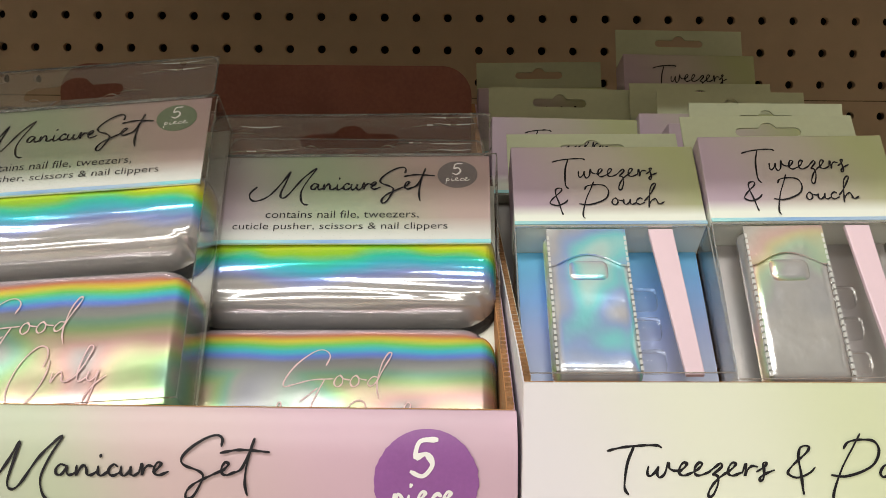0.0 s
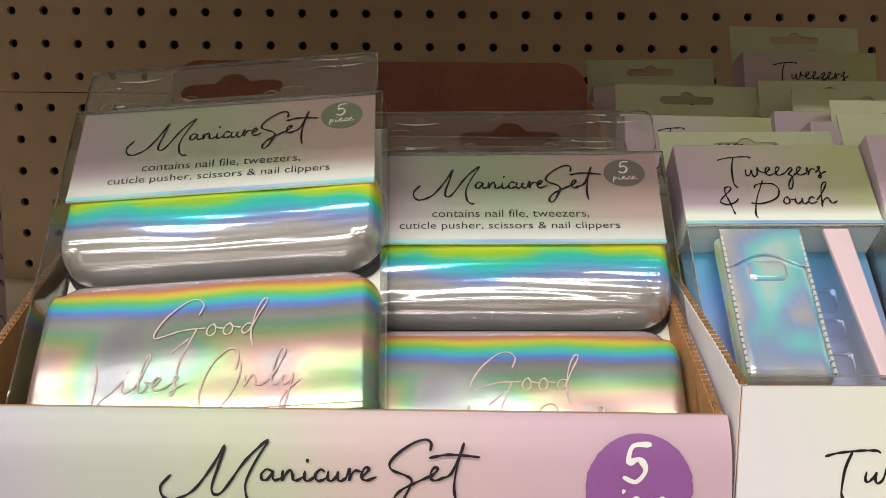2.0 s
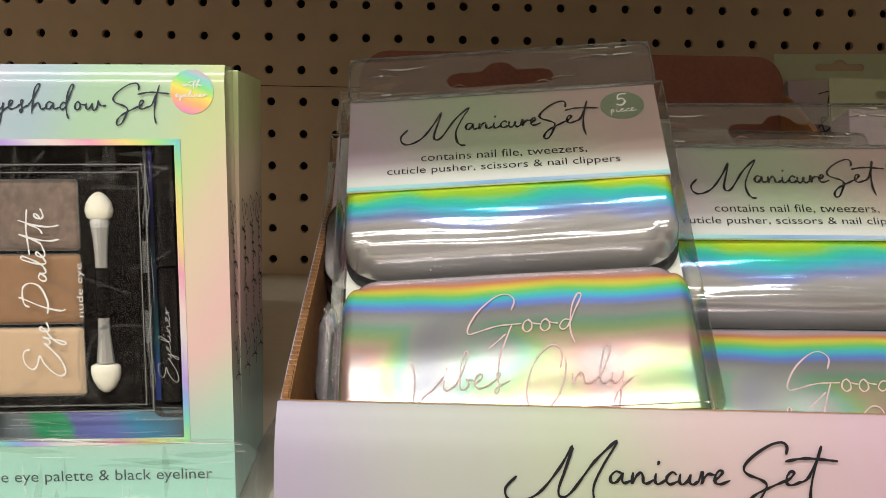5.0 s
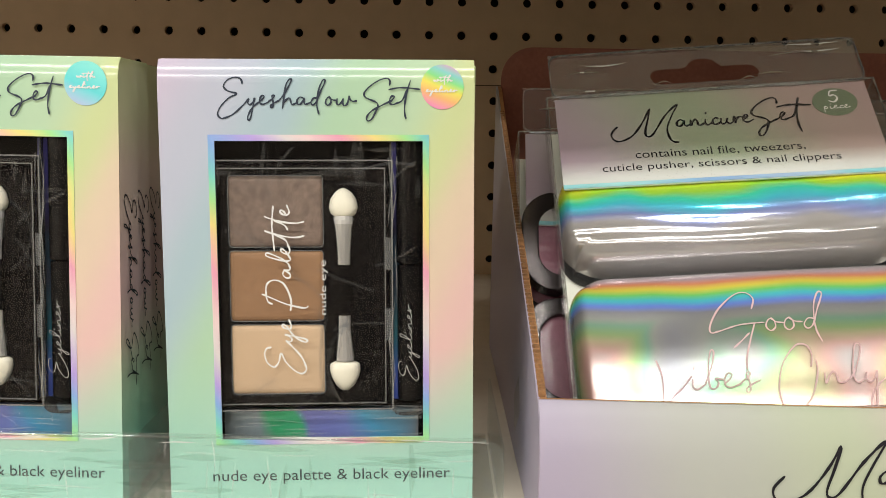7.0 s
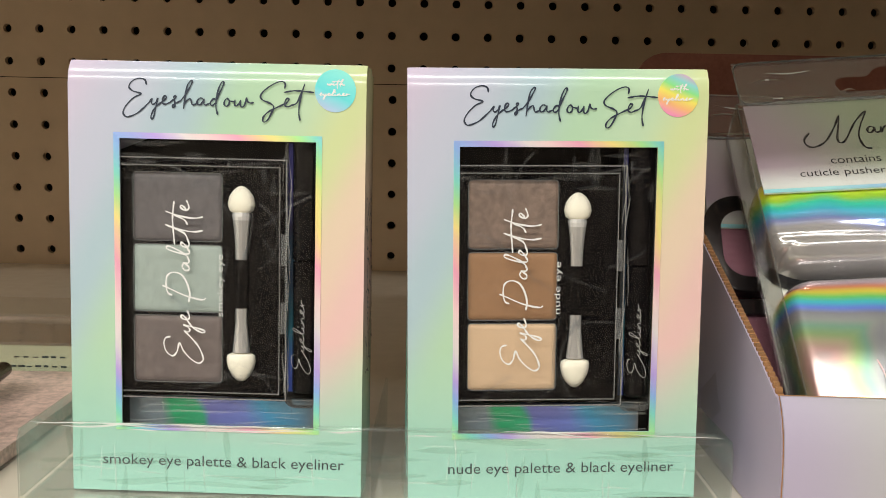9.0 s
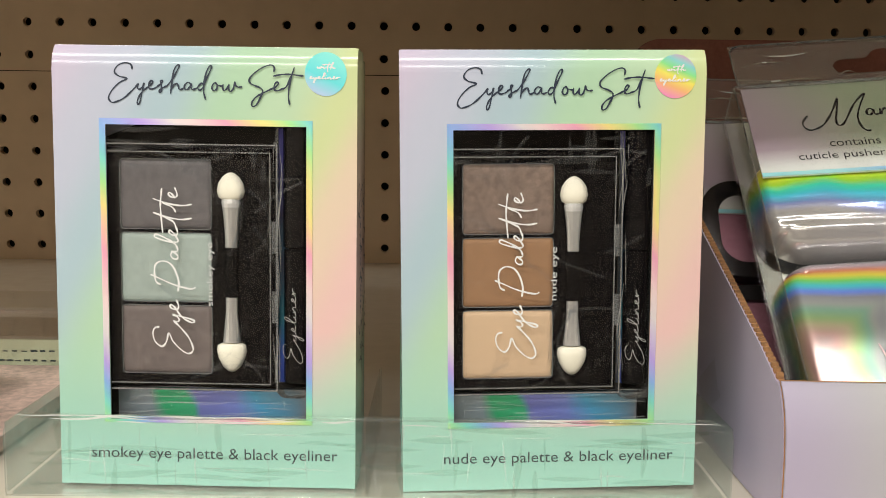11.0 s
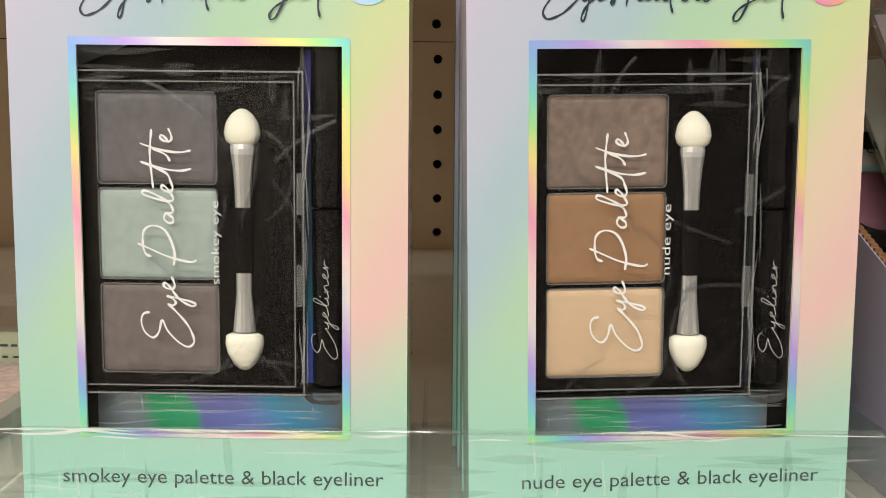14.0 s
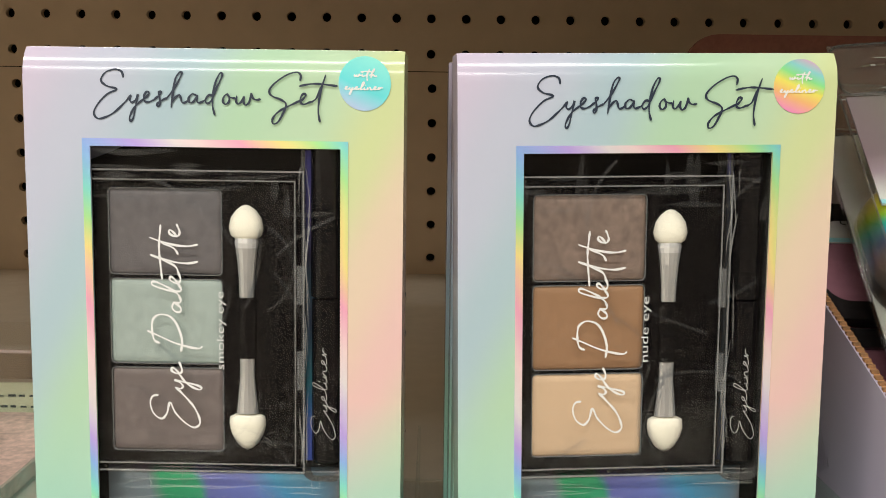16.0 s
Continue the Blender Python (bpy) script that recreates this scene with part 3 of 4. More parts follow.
def script(name, body, x0, z0, wide, high, y, mat, parent, turn=0, pen=0.0005, bend=None, uneven=0.25):
    """Words in the pen hand, filling wide x high from (x0, z0): each stroke is a flat ribbon of ink that swells and thins a little."""
    lines, at = [], 0.0
    for k, ch in enumerate(body):
        if ch == " ":
            at += 20
            continue
        advance, strokes = PEN[ch]
        for n, st in enumerate(strokes):
            if ch == "t" and n == 2 and body[k + 1:k + 2] == "t":
                continue
            long_bar = 22 if ch == "t" and n == 2 and body[k - 1] == "t" else 0
            lines.append(smooth_line([(at + px - (long_bar if px < 0 else 0), pz) for px, pz in st]))
        at += advance
    xs, zs = [p.x for ln in lines for p in ln], [p.y for ln in lines for p in ln]
    sx, sz = wide / (max(xs) - min(xs)), high / (max(zs) - min(zs))
    left, low = min(xs), min(zs)
    bm = bmesh.new()
    layer = 0.0
    for ln in lines:
        pts = [Vector(((p.x - left) * sx, (p.y - low) * sz)) for p in ln]
        ring = []
        for i, p in enumerate(pts):
            d = (pts[min(i + 1, len(pts) - 1)] - pts[max(i - 1, 0)]).normalized()
            half = pen / 2 * (1 + uneven * math.sin(i * 0.55 + p.x * 900))
            if i in (0, len(pts) - 1):
                half *= 0.55
                p = p + d * pen * (-0.35 if i == 0 else 0.35)
            q = Vector((-d.y, d.x)) * half
            layer -= 0.0000006
            ring.append([bm.verts.new((p.x + s * q.x, p.y + s * q.y, -layer)) for s in (-1, 1)])
        for p, q in zip(ring, ring[1:]):
            bm.faces.new((p[0], q[0], q[1], p[1]))
    bm.transform(pose(x0, y, z0, 90, 0, 0) @ pose(0, 0, 0, 0, 0, turn))
    if bend:
        for v in bm.verts:
            v.co.y += bend(v.co.z)
    me = bpy.data.meshes.new(name)
    bm.to_mesh(me)
    bm.free()
    me.materials.append(mat)
    ob = new(name, me)
    ob.parent = parent
    return ob


def bars(name, x0, z0, wide, high, y, mat, parent, count, seed):
    """Illegible lettering: short plain bars in a row."""
    rnd = random.Random(seed)
    bm = bmesh.new()
    x = x0
    step = wide / count
    for i in range(count):
        h = high * rnd.uniform(0.5, 1.0)
        box(x, x + step * rnd.uniform(0.5, 0.8), y - 0.0001, y, z0, z0 + h, bm)
        x += step
    return part(name, bm, mat, parent)


def streaks(name, x0, x1, z0, z1, y, mat, parent, count, seed, upright=0.5, wide=0.0005, long=0.02):
    """Ripple reflections and glints of thin plastic, drawn as tapered wavy strips lying in the sheet, some upright and
    some level.
    """
    rnd = random.Random(seed)
    bm = bmesh.new()
    for i in range(count):
        stand = rnd.random() < upright
        x, z = rnd.uniform(x0, x1), rnd.uniform(z0, z1)
        reach = rnd.uniform(0.3, 1.0) * min(long, (z1 - z0) * 0.9 if stand else long)
        half, bow, lean = wide * rnd.uniform(0.3, 1.0), rnd.uniform(-0.025, 0.025) * reach, rnd.uniform(-0.25, 0.25)
        depth = y - 0.000004 * i
        prev = None
        for k in range(9):
            u = k / 8
            w = half * math.sin(math.pi * u) + 0.00004
            side = bow * math.sin(math.pi * u * 1.5) + lean * reach * (u - 0.5) * (0.5 if stand else 0.15)
            along = (u - 0.5) * reach
            ends = [(x + side + q * w, z + along) if stand else (x + along, z + side + q * w) for q in (-1, 1)]
            ends = [bm.verts.new((min(max(a, x0), x1), depth, min(max(b, z0), z1))) for a, b in ends]
            if prev:
                bm.faces.new((prev[0], prev[1], ends[1], ends[0]))
            prev = ends
    ob = part(name, bm, mat, parent)
    ob.visible_shadow = False
    return tagged(ob, "ripple reflections and glints drawn as strips in the plastic", kind="stuff")


# ---- structure ----
PITCH = 0.0254


def peg_panel(name, cols, rows, dx, dz, top_edge, label):
    """Perforated board: one cell a hole, each with a drilled rim; the board is 5 mm thick."""
    verts, faces = [], []
    seg, rad = 12, 0.0034
    grid_n = 3
    for c in range(*cols):
        for r in range(*rows):
            cx, cz, h = c * PITCH + dx, r * PITCH + dz, PITCH / 2
            zt = min(cz + h, top_edge[1]) if r == rows[1] - 1 else cz + h
            zb = max(cz - h, top_edge[0]) if r == rows[0] else cz - h
            s = len(verts)
            ring = []
            for k in range(seg):
                a = 2 * math.pi * (k + 0.5) / seg
                ca, sa = math.cos(a), math.sin(a)
                m = max(abs(ca), abs(sa))
                verts.append((cx + h * ca / m, 0.0, (zt if sa > 0 else zb) if abs(sa) / m > 0.999 else cz + (h * sa / m)))
                verts.append((cx + rad * ca, 0.0, cz + rad * sa))
                verts.append((cx + (rad - 0.0002) * ca, 0.005, cz + (rad - 0.0002) * sa))
            corner = len(verts)
            verts.extend([(cx + h, 0, zt), (cx - h, 0, zt), (cx - h, 0, zb), (cx + h, 0, zb)])
            for k in range(seg):
                n = (k + 1) % seg
                o0, i0, t0 = s + 3 * k, s + 3 * k + 1, s + 3 * k + 2
                o1, i1, t1 = s + 3 * n, s + 3 * n + 1, s + 3 * n + 2
                q = {1: 0, 4: 1, 7: 2, 10: 3}.get(k)
                faces.append((o0, i0, i1, o1) if q is None else (o0, i0, i1, o1, corner + q))
                faces.append((i0, t0, t1, i1))
    me = bpy.data.meshes.new(name)
    me.from_pydata(verts, [], faces)
    me.validate()
    me.materials.append(M_PEG)
    ob = new(name, me)
    return tagged(ob, label, "wall", kind="structure")


peg_panel("wall_back_upper", (-30, 40), (1, 9), 0.0, 0.0, (0.0130, 1.0), "beige perforated pegboard panel with round holes, upper section")
peg_panel("wall_back_lower", (-30, 40), (-7, 1), 0.0011, 0.0005, (-1.0, 0.0124), "beige perforated pegboard panel with round holes, lower section")
# Added backing sheet, coloured as the shade seen through the holes
tagged(part("wall_backing", box(-1.2, 1.4, 0.02, 0.03, -1.3, 0.6), M_SHADE_BACK, None), "black sheet for the shade behind the pegboard holes", "wall", kind="structure")
tagged(part("wall_store_front", box(-4, 4, -5.1, -5.0, -1.3, 2.1), M_OPPOSITE, None), "plain painted store wall", "wall", kind="structure")
tagged(part("wall_store_left", box(-4.1, -4, -5.1, 0.6, -1.3, 2.1), M_PLASTER, None), "plain painted store wall", "wall", kind="structure")
tagged(part("wall_store_right", box(4, 4.1, -5.1, 0.6, -1.3, 2.1), M_PLASTER, None), "plain painted store wall", "wall", kind="structure")
tagged(part("wall_store_rear", box(-4, 4, 0.5, 0.6, -1.3, 2.1), M_PLASTER, None), "plain painted store wall", "wall", kind="structure")
tagged(part("floor", box(-4.1, 4.1, -5.1, 0.6, -1.4, -1.3), M_FLOOR, None), "pale vinyl store floor", "floor", kind="structure")
tagged(part("ceiling", box(-4.1, 4.1, -5.1, 0.6, 2.1, 2.2), M_CEIL, None), "plain off-white store ceiling", "ceiling", kind="structure")

for sy, sz, sp in STRIPS:
    lamp = thing("ceiling_light", pose(-1.2, sy, sz), "long white fluorescent strip light on the ceiling", "ceiling light", "store strip lights")
    part("housing", box(-2.05, 2.05, -0.15, 0.15, 0.01, 0.12), M_FRAME_L, lamp, bevel=0.004)

# the sloping shelf: front edge high, back edge low
TILT = radians(SHELF_TILT)
SHELF_Y, SHELF_Z = -0.487, -0.1155


def shelf_z(y):
    return SHELF_Z + (SHELF_Y - y) * math.tan(TILT)


shelf = part("shelf", box(-0.9, 1.1, -0.085, 0.484, -0.022, 0.0), M_SHELF, None, bevel=0.002)
shelf.matrix_world = pose(0, SHELF_Y, SHELF_Z, -SHELF_TILT)
tagged(shelf, "cream enamelled metal gondola shelf, glossy", "shelf", kind="structure")
upper = part("shelf_upper", box(-0.9, 1.1, -0.52, -0.002, 0.100, 0.126), M_SHELF, None, bevel=0.002)
tagged(upper, "cream enamelled metal shelf above the goods", "shelf", kind="structure")


# ---- eyeshadow boxes ----
BW, BH, BD = 0.0892, 0.1314, 0.0158      # carton width, height, depth
WX0, WX1, WZ0, WZ1 = -0.0310, 0.0316, 0.0194, 0.1102


def side_text(parent):
    h = BW / 2
    cu = script("side_lettering", "Eyeshadow Set", 0, 0, 0.058, 0.0110, 0, M_INK, parent, pen=0.0005)
    # reads downwards on the right-hand side
    cu.data.transform(pose(h + 0.00015, 0.0030, 0.0920, 0, 0, 90) @ pose(0, 0, 0, 0, 90, 0))


def eyeshadow_box(m, kind, label):
    t = thing("eyeshadow_box", m, label, "cosmetics box", "eyeshadow boxes in the clear tray")
    h, fr = BW / 2, 0.0018
    front = frame_plate(-h, h, 0, BH - 0.0065, WX0 + fr, WX1 - fr, WZ0 + fr, WZ1 - fr, 0, 0.0005)
    part("front_panel", front, M_BOX, t)
    curve = [(0.0026 * (k / 8) ** 2.2, BH - 0.0065 + 0.0065 * k / 8) for k in range(9)]
    fold = bmesh.new()
    rows = [[fold.verts.new((x, y, z)) for x in (-h + 0.0001, h - 0.0001)] for y, z in curve]
    for p, q in zip(rows, rows[1:]):
        fold.faces.new((p[0], p[1], q[1], q[0]))
    part("top_fold", fold, M_BOX, t, "rounded glossy top edge", smooth=True)
    for s in (-1, 1):
        side = extruded([(0.0006, 0.0), (BD, 0.0), (BD, BH)] + [(y + 0.0002, z) for y, z in curve[::-1]], s * (h - 0.0005), s * h)
        for v in side.verts:
            v.co = Vector((v.co.y, v.co.x, v.co.z))
        part("side_panel", side, M_BOX, t)
    part("back_panel", box(-h + 0.0006, h - 0.0006, BD - 0.0005, BD, 0, BH), M_WHITE, t)
    part("top_flap", box(-h + 0.0006, h - 0.0006, 0.0026, BD - 0.0006, BH - 0.0006, BH + 0.0001), M_BOX, t, bevel=0.0002)
    part("bottom_flap", box(-h + 0.0006, h - 0.0006, 0.0006, BD - 0.0006, 0.0, 0.0007), M_WHITE, t)
    part("foil_border", frame_plate(WX0, WX1, WZ0, WZ1, WX0 + fr, WX1 - fr, WZ0 + fr, WZ1 - fr, -0.00018, -0.00004), M_FOILEDGE, t, "rainbow holographic foil border")
    pane = part("window_film", box(WX0, WX1, 0.0006, 0.0007, WZ0, WZ1), M_FILM, t, "clear plastic window")
    pane.visible_shadow = False
    # Short pale strips draw the reflections along crinkles in the film
    rnd = random.Random(kind)
    cr = bmesh.new()
    for _ in range(13):
        x, z, a = rnd.uniform(WX0 + 0.006, WX1 - 0.006), rnd.uniform(WZ0 + 0.004, WZ1 - 0.004), rnd.uniform(-0.9, 0.9) + (1.57 if rnd.random() < 0.4 else 0)
        swing = rnd.uniform(-0.12, 0.12)
        for _ in range(rnd.randint(9, 20)):
            nx, nz = x + 0.0013 * math.cos(a), z + 0.0013 * math.sin(a)
            if not (WX0 + 0.003 < nx < WX1 - 0.003 and WZ0 + 0.003 < nz < WZ1 - 0.003):
                break
            wx, wz = -math.sin(a) * 0.0004, math.cos(a) * 0.0004
            cr.faces.new([cr.verts.new(p) for p in ((x - wx, 0.00045, z - wz), (nx - wx, 0.00045, nz - wz), (nx + wx, 0.00055, nz + wz), (x + wx, 0.00055, z + wz))])
            x, z, a = nx, nz, a + swing + rnd.uniform(-0.06, 0.06)
    part("film_crease", cr, M_CREASE, pane).visible_shadow = False
    part("insert_card", box(-h + 0.001, h - 0.001, BD - 0.0022, BD - 0.0008, 0.001, BH - 0.002), M_BLACKCARD, t, "dark glossy insert")
    part("foil_ledge", box(WX0 + 0.001, WX1 - 0.003, 0.0088, 0.0098, WZ0 - 0.004, WZ0 + 0.0085), M_LEDGE, t, "holographic foil ledge below the palette")
    # Drawn glints: pale strips at the ledge, upper window and pen well
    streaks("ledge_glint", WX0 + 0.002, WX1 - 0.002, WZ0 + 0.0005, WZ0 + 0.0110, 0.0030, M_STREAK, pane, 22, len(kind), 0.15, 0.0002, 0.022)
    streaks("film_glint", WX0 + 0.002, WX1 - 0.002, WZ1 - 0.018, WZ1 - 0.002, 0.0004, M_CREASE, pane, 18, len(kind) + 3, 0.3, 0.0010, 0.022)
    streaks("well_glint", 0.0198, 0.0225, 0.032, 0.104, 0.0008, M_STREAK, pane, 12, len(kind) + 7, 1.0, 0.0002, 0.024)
    part("ledge_top", box(WX0 + 0.001, WX1 - 0.003, 0.0040, 0.0045, WZ0 + 0.0095, WZ0 + 0.0102), M_LID, t)
    # palette
    pal = part("palette", extruded(rounded(-0.0345, 0.0198, 0.0302, 0.1020, 0.0015), 0.0036, 0.0132), M_BLACK, t, "black plastic eyeshadow palette")
    for i, mat in enumerate(POWDERS[kind]):
        z1 = 0.0984 - i * 0.0219
        pan = padded(-0.0262, 0.0008, z1 - 0.0206, z1, 0.0036, 0.0006, 0.0010, 3.1 * i + len(kind), 14, 10, 0.12, 0.00012)
        part("powder_pan", pan, mat, pal, ("shimmery taupe", "matte tan", "matte sand")[i] + " powder" if kind == "nude" else ("charcoal shimmer", "silver grey", "grey brown")[i] + " powder", smooth=True)
        part("pan_rim", ringed(rounded(-0.02645, 0.00105, z1 - 0.02085, z1 + 0.00025, 0.0012, 4), rounded(-0.0262, 0.0008, z1 - 0.0206, z1, 0.0010, 4), 0.0030, 0.0036), M_EDGE, pal)
    lid = part("palette_lid", box(-0.0340, 0.0213, 0.0014, 0.0018, 0.0296, 0.1028), M_LID, pal, "clear hinged lid")
    lid.visible_shadow = False
    rim = part("lid_rim", frame_plate(-0.0348, 0.0213, 0.0290, 0.1034, -0.0336, 0.0196, 0.0304, 0.1016, 0.0012, 0.0040), M_LID, pal)
    # Two thin pale rings draw the highlight lines along the lid's border
    part("lid_highlight", frame_plate(-0.0345, 0.0211, 0.0293, 0.1031, -0.0341, 0.0207, 0.0297, 0.1027, 0.0009, 0.0014), M_EDGE, pal)
    part("lid_highlight", frame_plate(-0.0336, 0.0190, 0.0312, 0.1008, -0.0333, 0.0187, 0.0315, 0.1005, 0.0010, 0.0014), M_EDGE, pal)
    for z0 in (0.050, 0.071):
        part("hinge", lathe([(0.0011, 0), (0.0011, 0.0095)], 0.0200, 0.0026, z0, 10), M_EDGE, pal)
    part("clasp", box(-0.0352, -0.0330, 0.0012, 0.0036, 0.036, 0.044), M_LID, pal, bevel=0.0003)
    part("clasp", box(-0.0352, -0.0330, 0.0012, 0.0036, 0.078, 0.094), M_LID, pal, bevel=0.0003)
    script("lid_lettering", "Eye Palette", -0.0037, 0.0404, 0.0497, 0.0131, 0.0012, M_WHITEINK, pal, turn=90, pen=0.00048)
    lettering("shade_lettering", kind + " eye", 0.0022, 0.0580 - (0.0 if kind == "nude" else 0.003), 0.0160 if kind == "nude" else 0.019, 0.0024, 0.0012, M_WHITEINK, pal, turn=90, thin=-0.008)
    # applicator
    ax, ay = 0.0068, 0.0030
    app = part("applicator", lathe([(0.0021, 0.0575), (0.0022, 0.0585), (0.0022, 0.0715), (0.0021, 0.0725)], ax, ay, 0, 14, 0.6), M_BLACK, t, "double-ended sponge applicator")
    part("shaft", lathe([(0.0027, 0.0), (0.0023, 0.004), (0.0018, 0.009), (0.0018, 0.0142)], ax, ay, 0.0438, 14, 0.6), M_SILVERY, app)
    part("shaft", lathe([(0.0018, 0.0), (0.0019, 0.004), (0.0023, 0.009), (0.0027, 0.0120)], ax, ay, 0.0725, 14, 0.6), M_SILVERY, app)
    part("ferrule", lathe([(0.0027, 0.0), (0.0029, 0.0012), (0.0027, 0.0024)], ax, ay, 0.0845, 14, 0.62), M_CHROME, app)
    tip = [(0.0024, 0.0), (0.0037, 0.0010), (0.0042, 0.0028), (0.0037, 0.0052), (0.0024, 0.0071), (0.0010, 0.0081), (0.0002, 0.0083)]
    part("sponge_tip", lathe(tip, ax, ay, 0.0865, 18, 0.55), M_SPONGE, app, "white foam tip", smooth=True)
    low = [(0.0002, -0.0003), (0.0012, 0.0), (0.0026, 0.0012), (0.0040, 0.0038), (0.0045, 0.0060), (0.0043, 0.0078), (0.0032, 0.0084)]
    part("sponge_tip", lathe(low, ax, ay, 0.0350, 18, 0.55), M_SPONGE, app, "white foam tip", smooth=True)
    # eyeliner tube in its own well
    pen = part("eyeliner", lathe([(0.0036, 0.0), (0.0040, 0.0006), (0.0040, 0.0405), (0.0037, 0.0408)], 0.0262, 0.0054, 0.0315, 20), M_BLACK, t, "glossy black eyeliner tube", smooth=False)
    part("cap", lathe([(0.0036, 0.0), (0.0042, 0.0004), (0.0042, 0.0415), (0.0036, 0.0425)], 0.0262, 0.0054, 0.0725, 20), M_BLACK, pen)
    script("pen_lettering", "Eyeliner", 0.0288, 0.0380, 0.0228, 0.0062, 0.0011, M_PALEINK, pen, turn=90, pen=0.00018)
    well = part("pen_well", ringed(rounded(0.0202, 0.0312, 0.0270, 0.1160, 0.0035, 5), rounded(0.0212, 0.0302, 0.0285, 0.1150, 0.0030, 5), 0.0020, 0.0100), M_TABRIM, t, "clear moulded well")
    # Strip added to carry the blue-violet reflection on the well's wall
    part("foil_strip", box(0.0208, 0.0238, 0.0046, 0.0050, 0.0315, 0.108), M_VIOLET_SHEEN, t, "blue-violet strip painted as the well's reflection")
    # print on the front
    script("title_lettering", "Eyeshadow Set", -0.0280, 0.1141, 0.0570, 0.0121, -0.00012, M_NAVY, t, pen=0.00046)
    st = part("sticker", extruded([(0.0354 + 0.0061 * math.cos(i * math.pi / 16), 0.1237 + 0.0063 * math.sin(i * math.pi / 16)) for i in range(32)], -0.0002, -0.00004), STICKERS[kind], t, "round rainbow holographic sticker")
    script("sticker_lettering", "with", 0.0330, 0.1244, 0.0052, 0.0026, -0.0003, M_WHITEINK, st, pen=0.0003)
    script("sticker_lettering", "eyeliner", 0.0308, 0.1212, 0.0088, 0.0028, -0.0003, M_WHITEINK, st, pen=0.0003)
    lettering("caption_lettering", kind + " eye palette & black eyeliner", -0.0322 if kind == "nude" else -0.0352, 0.0073, 0.0700 if kind == "nude" else 0.0745, 0.0044, -0.00012, M_GREYINK, t)
    side_text(t)
    return t


def spare_box(m):
    t = thing("eyeshadow_box", m, "pastel gradient eyeshadow carton standing behind another", "cosmetics box", "eyeshadow boxes in the clear tray")
    part("carton", box(-BW / 2, BW / 2, 0, BD, 0, BH), M_BOX, t, bevel=0.0003)
    side_text(t)
    return t


for kind, cx, cy, lean, roll, yaw in (("nude", 0.0029, -0.4930, 2.46, -0.8, 2.9), ("smokey", -0.1008, -0.4938, 4.1, 0.05, -1.3)):
    m = pose(cx, cy, shelf_z(cy) + 0.0011, -lean, roll, yaw)
    eyeshadow_box(m, kind, ("pastel eyeshadow carton, windowed, with three " + ("brown" if kind == "nude" else "grey") + " powders, in clear tray"))
for cx, cy, yaw, offsets in ((0.0029, -0.4930, 1.2, (-0.0012, -0.0020, -0.0031)), (-0.1008, -0.4938, -1.0, (-0.0006, -0.0020, -0.0024))):
    first = None
    for k in (1, 2, 3):
        y = cy + 0.0166 * k
        m = pose(cx + offsets[k - 1], y, shelf_z(y) + 0.0012, -SHELF_TILT, 0, yaw * (1 - 0.3 * k))
        first = copy_thing(first, m) if first else spare_box(m)

# clear display tray in front of the eyeshadow boxes
tray = thing("display_tray", pose(-0.0515, -0.5005, shelf_z(-0.5005) + 0.0002, -SHELF_TILT), "clear plastic display tray holding eyeshadow boxes", "display tray")
part("tray_floor", box(-0.106, 0.106, 0.001, 0.080, 0.0, 0.0008), M_TRAYPET, tray)
lip = part("front_lip", extruded(rounded(-0.1075, 0.1075, 0.0, 0.0245, 0.006, 6, (0, 0, 1, 1)), -0.0004, 0.0006), M_TRAYPET, tray)
part("rim_bead", box(-0.102, 0.102, -0.0010, 0.0012, 0.0238, 0.0248), M_TRAYPET, tray, bevel=0.0003)
# Dull and pale strips draw the wavy reflections in the front lip
streaks("lip_reflection", -0.100, 0.100, 0.001, 0.0230, -0.0006, M_DULL_REFLECT, lip, 46, 3, 0.25, 0.0011, 0.034)
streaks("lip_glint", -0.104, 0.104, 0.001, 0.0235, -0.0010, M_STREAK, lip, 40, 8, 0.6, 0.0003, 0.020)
streaks("rim_glint", -0.103, 0.103, 0.0228, 0.0252, -0.0014, M_GLINT_STITCH, lip, 18, 5, 0.0, 0.0003, 0.030)
part("divider", box(-0.0012, -0.0004, 0.001, 0.07, 0.001, 0.022), M_TRAYPET, tray)
for s in (-1, 1):
    a, b = sorted((s * 0.1075, s * 0.1068))
    part("side_lip", box(a, b, 0.001, 0.080, 0.001, 0.0220), M_TRAYPET, tray)


for o in tray.children:
    o.visible_shadow = False


# ---- manicure sets ----
def hang_slot(x, z, w=0.031, h=0.0075, n=28):
    """Outline of a hanging slot with a round bump on top, n points, anticlockwise from the lower left."""
    pts = []
    full = [(w / 2 + h / 2 * math.cos(a), h / 2 * math.sin(a)) for a in (-1.57, -0.8, 0.0, 0.8, 1.57)] + [(0.88 * h, h / 2)]
    full += [(0.75 * h * math.cos(a), h / 2 + 0.58 * h * math.sin(a)) for a in (0.3, 0.8, 1.2, 1.57, 1.94, 2.34, 2.84)]
    full += [(-0.88 * h, h / 2)] + [(-w / 2 - h / 2 * math.cos(a), h / 2 * math.sin(a)) for a in (1.57, 0.8, 0.0, -0.8, -1.57)]
    return [(x + p, z + q) for p, q in full]


